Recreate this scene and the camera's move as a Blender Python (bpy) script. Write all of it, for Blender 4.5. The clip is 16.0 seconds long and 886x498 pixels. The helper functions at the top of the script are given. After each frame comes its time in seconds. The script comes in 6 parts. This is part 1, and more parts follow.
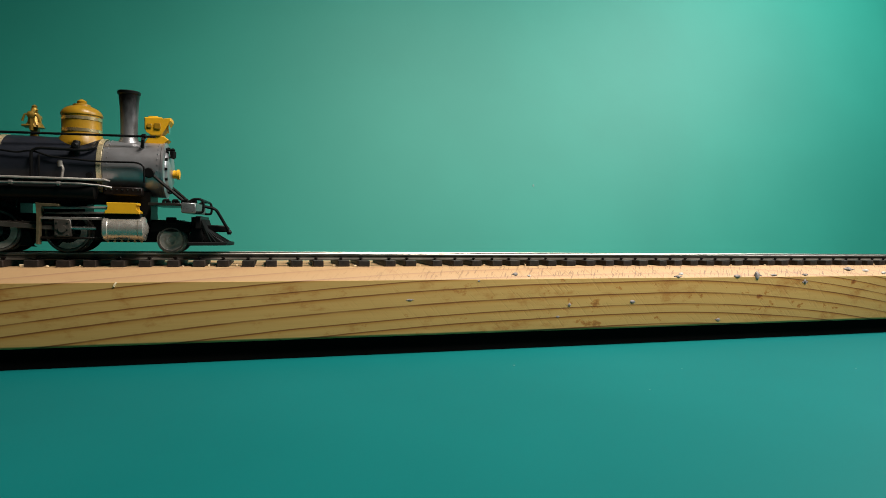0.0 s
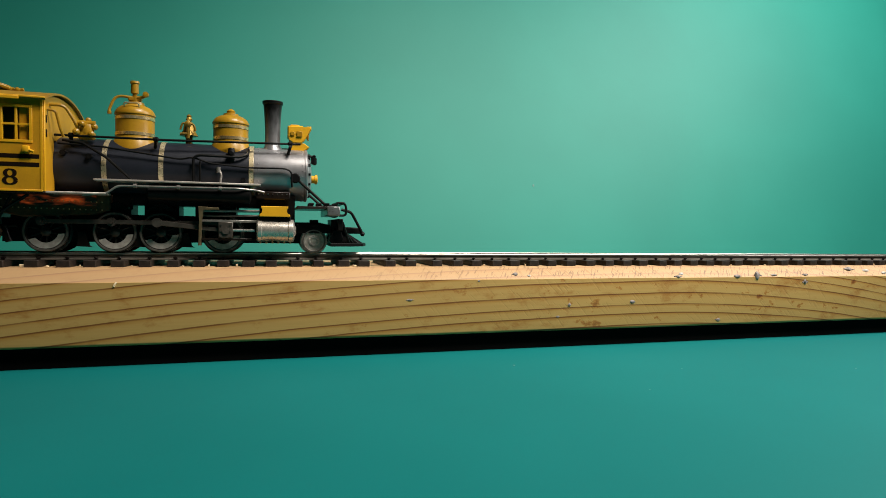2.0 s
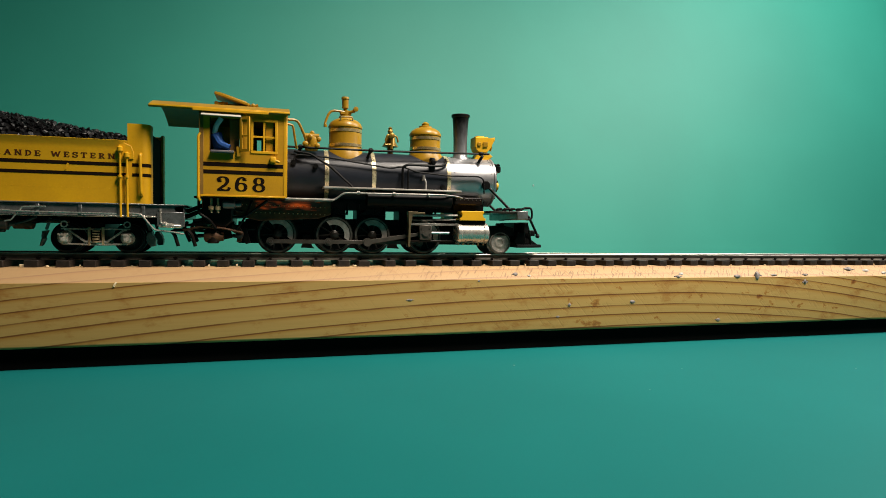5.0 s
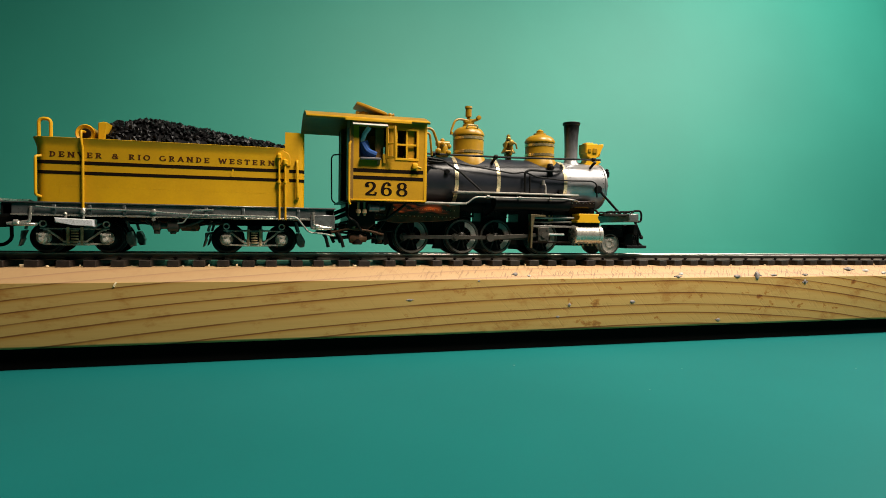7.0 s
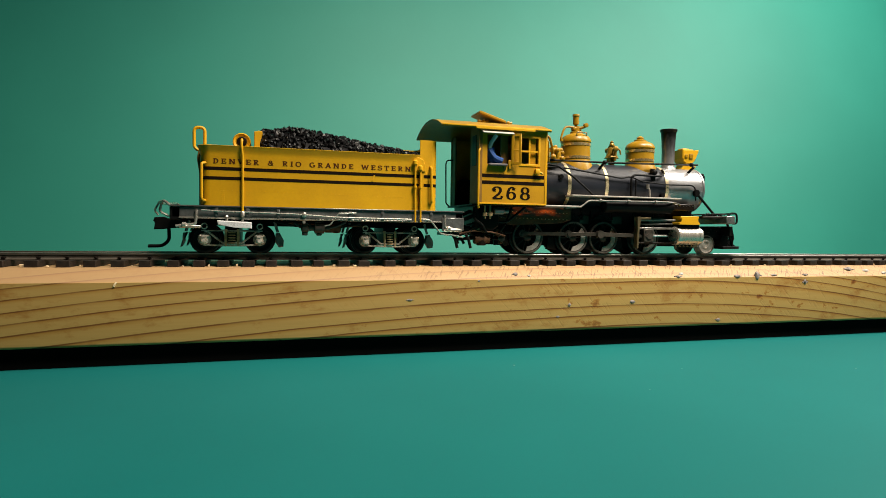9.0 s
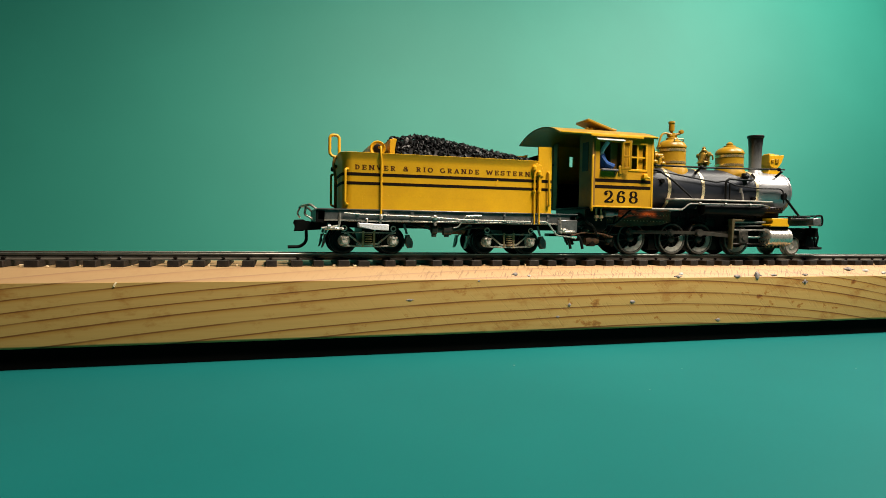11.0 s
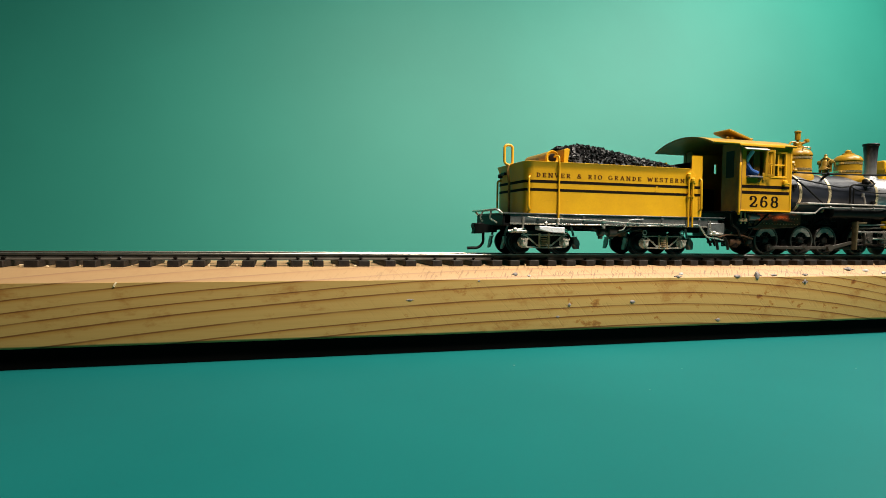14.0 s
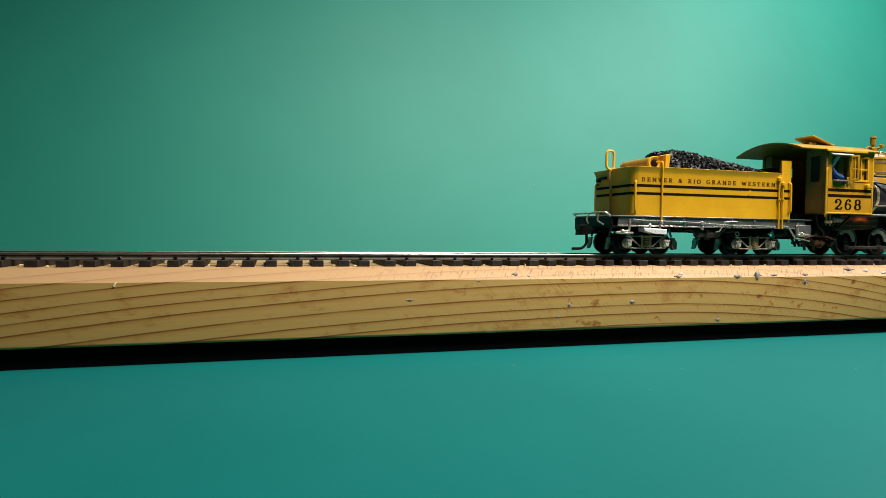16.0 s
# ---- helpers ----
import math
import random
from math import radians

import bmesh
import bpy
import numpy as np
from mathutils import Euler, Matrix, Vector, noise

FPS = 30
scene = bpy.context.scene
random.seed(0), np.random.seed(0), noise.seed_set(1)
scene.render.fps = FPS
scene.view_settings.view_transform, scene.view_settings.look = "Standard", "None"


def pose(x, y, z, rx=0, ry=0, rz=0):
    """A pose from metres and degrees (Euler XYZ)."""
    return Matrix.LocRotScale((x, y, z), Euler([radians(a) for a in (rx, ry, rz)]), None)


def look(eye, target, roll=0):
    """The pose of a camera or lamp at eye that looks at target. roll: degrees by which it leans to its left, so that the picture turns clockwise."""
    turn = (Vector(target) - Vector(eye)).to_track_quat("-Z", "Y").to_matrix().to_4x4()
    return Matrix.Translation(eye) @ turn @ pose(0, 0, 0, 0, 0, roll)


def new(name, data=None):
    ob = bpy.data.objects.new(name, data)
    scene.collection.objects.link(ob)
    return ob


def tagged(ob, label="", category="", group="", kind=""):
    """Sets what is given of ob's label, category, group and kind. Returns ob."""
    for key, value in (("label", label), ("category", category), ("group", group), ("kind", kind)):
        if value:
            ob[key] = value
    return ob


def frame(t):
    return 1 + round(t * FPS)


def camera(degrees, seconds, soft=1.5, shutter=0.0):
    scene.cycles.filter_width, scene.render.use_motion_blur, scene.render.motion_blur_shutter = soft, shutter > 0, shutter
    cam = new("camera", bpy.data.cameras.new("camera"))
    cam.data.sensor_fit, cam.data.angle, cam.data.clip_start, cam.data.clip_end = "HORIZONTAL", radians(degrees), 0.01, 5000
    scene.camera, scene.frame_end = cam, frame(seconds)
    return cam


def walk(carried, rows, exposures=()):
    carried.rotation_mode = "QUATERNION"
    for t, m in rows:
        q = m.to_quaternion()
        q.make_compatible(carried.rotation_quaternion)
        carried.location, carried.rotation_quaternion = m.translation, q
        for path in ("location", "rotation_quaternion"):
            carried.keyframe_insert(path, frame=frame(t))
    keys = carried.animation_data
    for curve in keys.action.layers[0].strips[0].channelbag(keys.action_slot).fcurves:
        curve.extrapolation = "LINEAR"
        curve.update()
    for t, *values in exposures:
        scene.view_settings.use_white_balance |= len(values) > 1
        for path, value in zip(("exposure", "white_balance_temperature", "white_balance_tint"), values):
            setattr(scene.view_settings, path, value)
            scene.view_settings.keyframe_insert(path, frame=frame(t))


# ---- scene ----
# Lengths below are in millimetres (a model railway at about 1:87); MM turns them into metres.
MM = 0.001
cam = camera(73.2, 16.0, soft=0.85)
EYE = (0.0, -0.195, 0.00817)
YAW, PITCH, LEAN = radians(15.96), radians(-1.914), 0.874
AIM = (EYE[0] + math.sin(YAW) * math.cos(PITCH), EYE[1] + math.cos(YAW) * math.cos(PITCH), EYE[2] + math.sin(PITCH))
TINTS = [(0.0, -0.07, 6350, 10), (1.5, -0.05, 6400, 10), (3.5, -0.04, 6600, 10), (7.5, 0.0, 7000, 10), (9.0, 0.04, 7050, 10), (12.5, 0.10, 7000, 9.5), (14.5, 0.07, 6720, 9.5), (16.0, 0.01, 6560, 9.5)]
walk(cam, [(0.0, look(EYE, AIM, LEAN)), (16.0, look(EYE, AIM, LEAN))], TINTS)

# ---- light ----
world = bpy.data.worlds.new("room_air")
scene.world = world
world.use_nodes = True
world.node_tree.nodes["Background"].inputs[0].default_value = (1.0, 0.86, 0.72, 1)
world.node_tree.nodes["Background"].inputs[1].default_value = 0.004


def area_lamp(name, x, y, z, tx, ty, tz, size, watts, color, spread=180):
    data = bpy.data.lights.new(name, "AREA")
    data.shape, data.size, data.energy, data.color, data.spread = "DISK", size * MM, watts, color, radians(spread)
    ob = new(name, data)
    ob.matrix_world = look((x * MM, y * MM, z * MM), (tx * MM, ty * MM, tz * MM))
    return ob


area_lamp("work_lamp", 182, -212, 440, 98, -42, -12, 170, 1.08, (1.0, 0.90, 0.79), 78)
area_lamp("side_lamp", 385, -62, 290, 215, 150, 75, 220, 1.95, (1.0, 0.97, 0.92))


# ---- materials ----
def material(name):
    m = bpy.data.materials.new(name)
    m.use_nodes = True
    nt = m.node_tree
    return m, nt, nt.nodes["Principled BSDF"]


def node(nt, kind, inputs=(), **settings):
    n = nt.nodes.new(kind)
    for key, value in settings.items():
        if key == "operation":
            n.operation = value
        elif key == "blend_type":
            n.blend_type = value
        elif key == "data_type":
            n.data_type = value
    for key, value in dict(inputs).items():
        if isinstance(value, bpy.types.NodeSocket):
            nt.links.new(value, n.inputs[key])
        else:
            n.inputs[key].default_value = value
    return n


def ramp(nt, fac, stops):
    n = nt.nodes.new("ShaderNodeValToRGB")
    while len(n.color_ramp.elements) < len(stops):
        n.color_ramp.elements.new(0.5)
    for el, (pos, col) in zip(n.color_ramp.elements, stops):
        el.position, el.color = pos, (*col, 1)
    nt.links.new(fac, n.inputs[0])
    return n.outputs[0]


def coords(nt, sx=1.0, sy=1.0, sz=1.0):
    """Object coordinates in millimetres, stretched."""
    tc = nt.nodes.new("ShaderNodeTexCoord")
    mp = nt.nodes.new("ShaderNodeMapping")
    mp.inputs["Scale"].default_value = (1000 * sx, 1000 * sy, 1000 * sz)
    nt.links.new(tc.outputs["Object"], mp.inputs[0])
    return mp.outputs[0]


def worn(name, base, dark, rough=0.45, metal=0.0, scale=0.35, fine=3.0, bump=0.15, amount=0.5, rough_var=0.15, spec=0.35, speck=0.84):
    """A painted or metal surface: two scales of mottling, fine relief, uneven gloss."""
    m, nt, p = material(name)
    v = coords(nt)
    n1 = node(nt, "ShaderNodeTexNoise", {"Vector": v, "Scale": scale, "Detail": 4.0, "Roughness": 0.6})
    n2 = node(nt, "ShaderNodeTexNoise", {"Vector": v, "Scale": fine, "Detail": 3.0, "Roughness": 0.6})
    mid = tuple(a * (1 - amount * 0.5) + b * amount * 0.5 for a, b in zip(base, dark))
    c1 = ramp(nt, n1.outputs[0], [(0.3, tuple(a * (1 - amount) + b * amount for a, b in zip(base, dark))), (0.5, mid), (0.65, base)])
    c2 = ramp(nt, n2.outputs[0], [(0.3, (speck, speck, speck)), (0.6, (1, 1, 1))])
    mix = node(nt, "ShaderNodeMixRGB", {"Fac": 0.6, "Color1": c1, "Color2": c2}, blend_type="MULTIPLY")
    nt.links.new(mix.outputs[0], p.inputs["Base Color"])
    rr = node(nt, "ShaderNodeMapRange", {"Value": n2.outputs[0], "To Min": max(0.05, rough - rough_var), "To Max": min(1, rough + rough_var)})
    nt.links.new(rr.outputs[0], p.inputs["Roughness"])
    p.inputs["Metallic"].default_value = metal
    p.inputs["Specular IOR Level"].default_value = spec
    if bump:
        b = node(nt, "ShaderNodeBump", {"Strength": bump * 0.6, "Distance": 0.0001, "Height": n2.outputs[0]})
        nt.links.new(b.outputs[0], p.inputs["Normal"])
    return m


YELLOW = worn("mustard_paint", (0.66, 0.345, 0.008), (0.44, 0.21, 0.008), 0.46, 0, 0.12, 1.6, 0.08, 0.35, speck=0.9)
ROOF = worn("weathered_roof_paint", (0.33, 0.185, 0.016), (0.17, 0.085, 0.010), 0.5, 0, 0.15, 1.8, 0.12, 0.6)
CAB_PAINT = worn("cab_mustard_paint", (0.53, 0.27, 0.008), (0.30, 0.14, 0.007), 0.46, 0, 0.14, 1.8, 0.1, 0.45, speck=0.85)
REVEAL_SHADE = worn("dark_reveal_shade", (0.05, 0.022, 0.008), (0.02, 0.009, 0.004), 0.6, 0, 0.4, 3.0, 0.1, 0.5, spec=0.1)
CAB_BROWN = worn("brown_cab_paint", (0.26, 0.135, 0.022), (0.11, 0.055, 0.014), 0.55, 0, 0.2, 2.0, 0.1, 0.6)
PALE_GOLD = worn("pale_gold_leaf", (0.84, 0.68, 0.36), (0.26, 0.15, 0.04), 0.26, 0.75, 0.25, 0.9, 0.0, 0.7, rough_var=0.08)
DOME = worn("dome_mustard_paint", (0.36, 0.195, 0.010), (0.15, 0.072, 0.006), 0.34, 0, 0.3, 2.5, 0.12, 0.4)
BLACK = worn("black_enamel", (0.006, 0.006, 0.006), (0.003, 0.003, 0.003), 0.42, 0, 0.4, 3.0, 0.15, 0.5, spec=0.10)
STRIPE = worn("black_stripe_paint", (0.010, 0.006, 0.004), (0.012, 0.006, 0.003), 0.7, 0, 0.6, 3.0, 0.0, 0.4, spec=0.04)
LETTER = worn("brown_black_letter_paint", (0.050, 0.010, 0.006), (0.11, 0.04, 0.008), 0.6, 0, 0.5, 3.0, 0.0, 0.5, spec=0.06)
BELL = worn("dull_gold", (0.36, 0.215, 0.03), (0.08, 0.04, 0.008), 0.36, 0.4, 0.5, 3.0, 0.2, 0.7)
TRUCK = worn("worn_truck_metal", (0.66, 0.47, 0.27), (0.15, 0.085, 0.035), 0.34, 0.12, 0.5, 3.0, 0.2, 0.7)
JACKET = worn("slate_boiler_paint", (0.014, 0.017, 0.025), (0.007, 0.008, 0.011), 0.40, 0.0, 0.2, 2.0, 0.06, 0.5, spec=0.32)
SMOKEBOX = worn("graphite_smokebox", (0.44, 0.445, 0.47), (0.16, 0.145, 0.13), 0.34, 0.75, 0.10, 1.2, 0.0, 0.5, rough_var=0.06, speck=0.97)
STEEL = worn("bare_steel", (0.62, 0.60, 0.57), (0.35, 0.30, 0.24), 0.3, 1.0, 0.4, 3.0, 0.15, 0.5)
JOURNAL = worn("silvery_brass", (0.82, 0.77, 0.70), (0.26, 0.17, 0.09), 0.27, 0.35, 0.45, 2.0, 0.2, 0.8)
GREY = worn("weathered_grey_paint", (0.25, 0.258, 0.258), (0.06, 0.062, 0.06), 0.32, 0.65, 0.3, 2.5, 0.2, 0.6)
SILVER = worn("silver_paint", (0.66, 0.63, 0.57), (0.30, 0.25, 0.18), 0.28, 0.75, 0.3, 1.4, 0.06, 0.5, rough_var=0.08)
ROD = worn("oily_rod_metal", (0.085, 0.075, 0.064), (0.03, 0.025, 0.02), 0.36, 0.35, 0.4, 3.0, 0.2, 0.6)
PIPE = worn("worn_grey_pipe", (0.30, 0.285, 0.26), (0.09, 0.08, 0.07), 0.33, 0.5, 0.5, 3.0, 0.2, 0.6)
BRASS = worn("worn_brass", (0.80, 0.70, 0.46), (0.30, 0.22, 0.09), 0.30, 0.65, 0.35, 1.6, 0.08, 0.7)
IRON = worn("dark_iron", (0.012, 0.008, 0.006), (0.003, 0.002, 0.002), 0.34, 0.15, 0.5, 2.0, 0.25, 0.6, spec=0.25)
WHEEL = worn("grey_wheel_metal", (0.036, 0.032, 0.027), (0.010, 0.008, 0.006), 0.34, 0.3, 0.5, 3.0, 0.2, 0.6)
TYRE = worn("rubbed_tyre", (0.16, 0.147, 0.13), (0.03, 0.027, 0.022), 0.36, 0.3, 0.4, 3.0, 0.2, 0.7)
WEIGHT = worn("pale_grey_metal", (0.47, 0.44, 0.40), (0.10, 0.085, 0.07), 0.42, 0.15, 0.5, 3.0, 0.2, 0.6)
RUST = worn("rusty_firebox", (0.13, 0.055, 0.024), (0.03, 0.015, 0.009), 0.6, 0.2, 0.4, 2.5, 0.3, 0.7)
COAL = worn("black_coal", (0.007, 0.007, 0.008), (0.004, 0.004, 0.004), 0.38, 0, 0.8, 4.0, 0.3, 0.4, spec=0.2)
TIE = worn("dark_stained_tie", (0.030, 0.020, 0.015), (0.004, 0.003, 0.002), 0.55, 0, 0.5, 4.0, 0.8, 0.9)
MATT_BLACK = worn("matt_black", (0.003, 0.003, 0.003), (0.002, 0.002, 0.002), 0.9, 0, 0.3, 3.0, 0.2, 0.5, spec=0.05)
RAIL = worn("weathered_rail", (0.17, 0.15, 0.125), (0.04, 0.033, 0.026), 0.45, 0.5, 0.15, 2.5, 0.2, 0.7)
RAILHEAD = worn("polished_rail_head", (0.55, 0.52, 0.47), (0.28, 0.24, 0.20), 0.36, 1.0, 0.1, 2.5, 0.1, 0.5)
WALLPAINT = worn("plain_wall_paint", (0.14, 0.13, 0.12), (0.11, 0.10, 0.09), 0.8, 0, 0.004, 0.05, 0.0, 0.5)


def sooty(name, low, high):
    """Grey metal that gathers soot towards its mouth."""
    m, nt, p = material(name)
    v = coords(nt)
    sep = node(nt, "ShaderNodeSeparateXYZ", {0: v})
    n = node(nt, "ShaderNodeTexNoise", {"Vector": coords(nt, 0.8, 0.8, 0.25), "Scale": 1.0, "Detail": 4.0, "Roughness": 0.65})
    shift = node(nt, "ShaderNodeMath", {0: n.outputs[0], 1: 9.0}, operation="MULTIPLY").outputs[0]
    z = node(nt, "ShaderNodeMath", {0: sep.outputs[2], 1: shift}, operation="ADD").outputs[0]
    f = node(nt, "ShaderNodeMapRange", {"Value": z, "From Min": low + 4.5, "From Max": high + 4.5})
    c = ramp(nt, f.outputs[0], [(0.0, (0.20, 0.20, 0.205)), (0.5, (0.085, 0.085, 0.088)), (1.0, (0.008, 0.008, 0.008))])
    nt.links.new(c, p.inputs["Base Color"])
    p.inputs["Roughness"].default_value, p.inputs["Metallic"].default_value = 0.36, 0.55
    b = node(nt, "ShaderNodeBump", {"Strength": 0.15, "Distance": 0.0001, "Height": n.outputs[0]})
    nt.links.new(b.outputs[0], p.inputs["Normal"])
    return m


def green_sheet(name, low, high, rough, spec):
    m, nt, p = material(name)
    v = coords(nt)
    n1 = node(nt, "ShaderNodeTexNoise", {"Vector": v, "Scale": 0.012, "Detail": 3.0})
    n2 = node(nt, "ShaderNodeTexNoise", {"Vector": v, "Scale": 1.2, "Detail": 3.0})
    nt.links.new(ramp(nt, n1.outputs[0], [(0.35, low), (0.65, high)]), p.inputs["Base Color"])
    p.inputs["Roughness"].default_value = rough
    p.inputs["Specular IOR Level"].default_value = spec
    b = node(nt, "ShaderNodeBump", {"Strength": 0.05, "Distance": 0.0001, "Height": n2.outputs[0]})
    nt.links.new(b.outputs[0], p.inputs["Normal"])
    return m


def pine(name, hatch=0.5):
    """Sawn pine: growth rings that arch along the board, fine fibres, slanting saw marks, small stains."""
    m, nt, p = material(name)
    tc = nt.nodes.new("ShaderNodeTexCoord")
    sep = node(nt, "ShaderNodeSeparateXYZ", {0: tc.outputs["Object"]})
    x = node(nt, "ShaderNodeMath", {0: sep.outputs[0], 1: 1000.0}, operation="MULTIPLY").outputs[0]
    y = node(nt, "ShaderNodeMath", {0: sep.outputs[1], 1: 1000.0}, operation="MULTIPLY").outputs[0]
    z = node(nt, "ShaderNodeMath", {0: sep.outputs[2], 1: 1000.0}, operation="MULTIPLY").outputs[0]
    wob = node(nt, "ShaderNodeTexNoise", {"Vector": coords(nt, 0.02, 0.1, 0.1), "Scale": 1.0, "Detail": 3.0})
    dx = node(nt, "ShaderNodeMath", {0: x, 1: 132.0}, operation="SUBTRACT").outputs[0]
    lo = node(nt, "ShaderNodeMath", {0: dx, 1: 0.0}, operation="MINIMUM").outputs[0]
    hi = node(nt, "ShaderNodeMath", {0: dx, 1: 0.0}, operation="MAXIMUM").outputs[0]
    lo = node(nt, "ShaderNodeMath", {0: lo, 1: lo}, operation="MULTIPLY").outputs[0]
    hi = node(nt, "ShaderNodeMath", {0: hi, 1: hi}, operation="MULTIPLY").outputs[0]
    lo = node(nt, "ShaderNodeMath", {0: lo, 1: 0.00032}, operation="MULTIPLY").outputs[0]
    hi = node(nt, "ShaderNodeMath", {0: hi, 1: 0.0009}, operation="MULTIPLY").outputs[0]
    arch = node(nt, "ShaderNodeMath", {0: lo, 1: hi}, operation="ADD").outputs[0]
    a = node(nt, "ShaderNodeMath", {0: z, 1: arch}, operation="ADD").outputs[0]
    yy = node(nt, "ShaderNodeMath", {0: y, 1: 17.3}, operation="ADD").outputs[0]
    yy = node(nt, "ShaderNodeMath", {0: yy, 1: 0.25}, operation="MULTIPLY").outputs[0]
    a = node(nt, "ShaderNodeMath", {0: a, 1: yy}, operation="ADD").outputs[0]
    w = node(nt, "ShaderNodeMath", {0: wob.outputs[0], 1: 0.5}, operation="SUBTRACT").outputs[0]
    a = node(nt, "ShaderNodeMath", {0: a, 1: w}, operation="ADD").outputs[0]
    # uneven growth: years lie at these heights under the crest of the arch
    years = ((-28.0, -0.2), (-19.7, 1.93), (-16.7, 2.93), (-12.8, 3.93), (-8.6, 4.93), (-5.6, 5.93), (-2.7, 6.93), (0.5, 7.93), (8.0, 10.4))
    span = node(nt, "ShaderNodeMapRange", {"Value": a, "From Min": -28.0, "From Max": 8.0})
    a = ramp(nt, span.outputs[0], [((q + 28.0) / 36.0, ((v + 1.0) / 12.0,) * 3) for q, v in years])
    a = node(nt, "ShaderNodeMath", {0: a, 1: 12.0}, operation="MULTIPLY").outputs[0]
    fr = node(nt, "ShaderNodeMath", {0: a}, operation="FRACT").outputs[0]
    early = node(nt, "ShaderNodeRGB")
    early.outputs[0].default_value = (0.43, 0.272, 0.082, 1)
    late = ramp(nt, fr, [(0.0, (0.43, 0.277, 0.084)), (0.60, (0.43, 0.265, 0.075)), (0.82, (0.37, 0.190, 0.035)), (0.90, (0.15, 0.052, 0.005)), (0.95, (0.15, 0.052, 0.005)), (0.99, (0.44, 0.277, 0.084))])
    fade = node(nt, "ShaderNodeTexNoise", {"Vector": coords(nt, 0.035, 0.3, 0.22), "Scale": 1.0, "Detail": 4.0, "Roughness": 0.65})
    fade = node(nt, "ShaderNodeMapRange", {"Value": fade.outputs[0], "From Min": 0.32, "From Max": 0.50, "To Min": 0.55, "To Max": 1.0})
    rings = node(nt, "ShaderNodeMixRGB", {"Fac": fade.outputs[0], "Color1": early.outputs[0], "Color2": late}).outputs[0]
    fib = node(nt, "ShaderNodeTexNoise", {"Vector": coords(nt, 0.05, 1.0, 1.0), "Scale": 1.6, "Detail": 4.0})
    fibc = ramp(nt, fib.outputs[0], [(0.3, (0.90, 0.88, 0.84)), (0.6, (1, 1, 1))])
    c = node(nt, "ShaderNodeMixRGB", {"Fac": 0.6, "Color1": rings, "Color2": fibc}, blend_type="MULTIPLY").outputs[0]
    st = node(nt, "ShaderNodeTexNoise", {"Vector": coords(nt, 0.10, 0.2, 0.2), "Scale": 0.7, "Detail": 5.0, "Roughness": 0.7})
    stc = ramp(nt, st.outputs[0], [(0.56, (1, 1, 1)), (0.70, (0.72, 0.50, 0.28))])
    c = node(nt, "ShaderNodeMixRGB", {"Fac": 0.8, "Color1": c, "Color2": stc}, blend_type="MULTIPLY").outputs[0]
    sp = node(nt, "ShaderNodeTexNoise", {"Vector": coords(nt, 0.7, 1, 1), "Scale": 0.24, "Detail": 5.0, "Roughness": 0.62})
    spotty = node(nt, "ShaderNodeMapRange", {"Value": x, "From Min": -20.0, "From Max": 130.0, "To Min": 0.2, "To Max": 1.0})
    spc = ramp(nt, sp.outputs[0], [(0.61, (1, 1, 1)), (0.66, (0.72, 0.46, 0.20)), (0.74, (0.32, 0.14, 0.04))])
    c = node(nt, "ShaderNodeMixRGB", {"Fac": spotty.outputs[0], "Color1": c, "Color2": spc}, blend_type="MULTIPLY").outputs[0]
    cutz = node(nt, "ShaderNodeMapRange", {"Value": z, "From Min": -7.75, "From Max": -7.35})
    pale = node(nt, "ShaderNodeMixRGB", {"Fac": 0.70, "Color1": c, "Color2": (0.345, 0.218, 0.122, 1)}).outputs[0]
    c = node(nt, "ShaderNodeMixRGB", {"Fac": cutz.outputs[0], "Color1": c, "Color2": pale}).outputs[0]
    p.inputs["Roughness"].default_value = 0.62
    # slanting saw marks, sparse, stronger along the middle and far half of the board
    d1 = node(nt, "ShaderNodeMath", {0: z, 1: 0.85}, operation="MULTIPLY").outputs[0]
    d = node(nt, "ShaderNodeMath", {0: x, 1: d1}, operation="ADD").outputs[0]
    cz = node(nt, "ShaderNodeMath", {0: z, 1: 0.3}, operation="MULTIPLY").outputs[0]
    cmb = node(nt, "ShaderNodeCombineXYZ", {0: d, 1: cz})
    saw = node(nt, "ShaderNodeTexNoise", {"Vector": cmb.outputs[0], "Scale": 0.85, "Detail": 2.0, "Roughness": 0.5})
    marks = node(nt, "ShaderNodeMapRange", {"Value": saw.outputs[0], "From Min": 0.56, "From Max": 0.70})
    part_of = node(nt, "ShaderNodeMapRange", {"Value": x, "From Min": 0.0, "From Max": 95.0, "To Min": 0.06, "To Max": 1.0})
    h = node(nt, "ShaderNodeMath", {0: marks.outputs[0], 1: part_of.outputs[0]}, operation="MULTIPLY").outputs[0]
    more = node(nt, "ShaderNodeMapRange", {"Value": cutz.outputs[0], "To Min": 0.13, "To Max": 0.65})
    dash = node(nt, "ShaderNodeMath", {0: h, 1: more.outputs[0]}, operation="MULTIPLY").outputs[0]
    c = node(nt, "ShaderNodeMixRGB", {"Fac": dash, "Color1": c, "Color2": (0.26, 0.15, 0.06, 1)}).outputs[0]
    tz = node(nt, "ShaderNodeMath", {0: z, 1: -0.9}, operation="MULTIPLY").outputs[0]
    tu = node(nt, "ShaderNodeMath", {0: x, 1: tz}, operation="ADD").outputs[0]
    tv = node(nt, "ShaderNodeMath", {0: z, 1: 0.32}, operation="MULTIPLY").outputs[0]
    tear = node(nt, "ShaderNodeCombineXYZ", {0: tu, 1: tv})
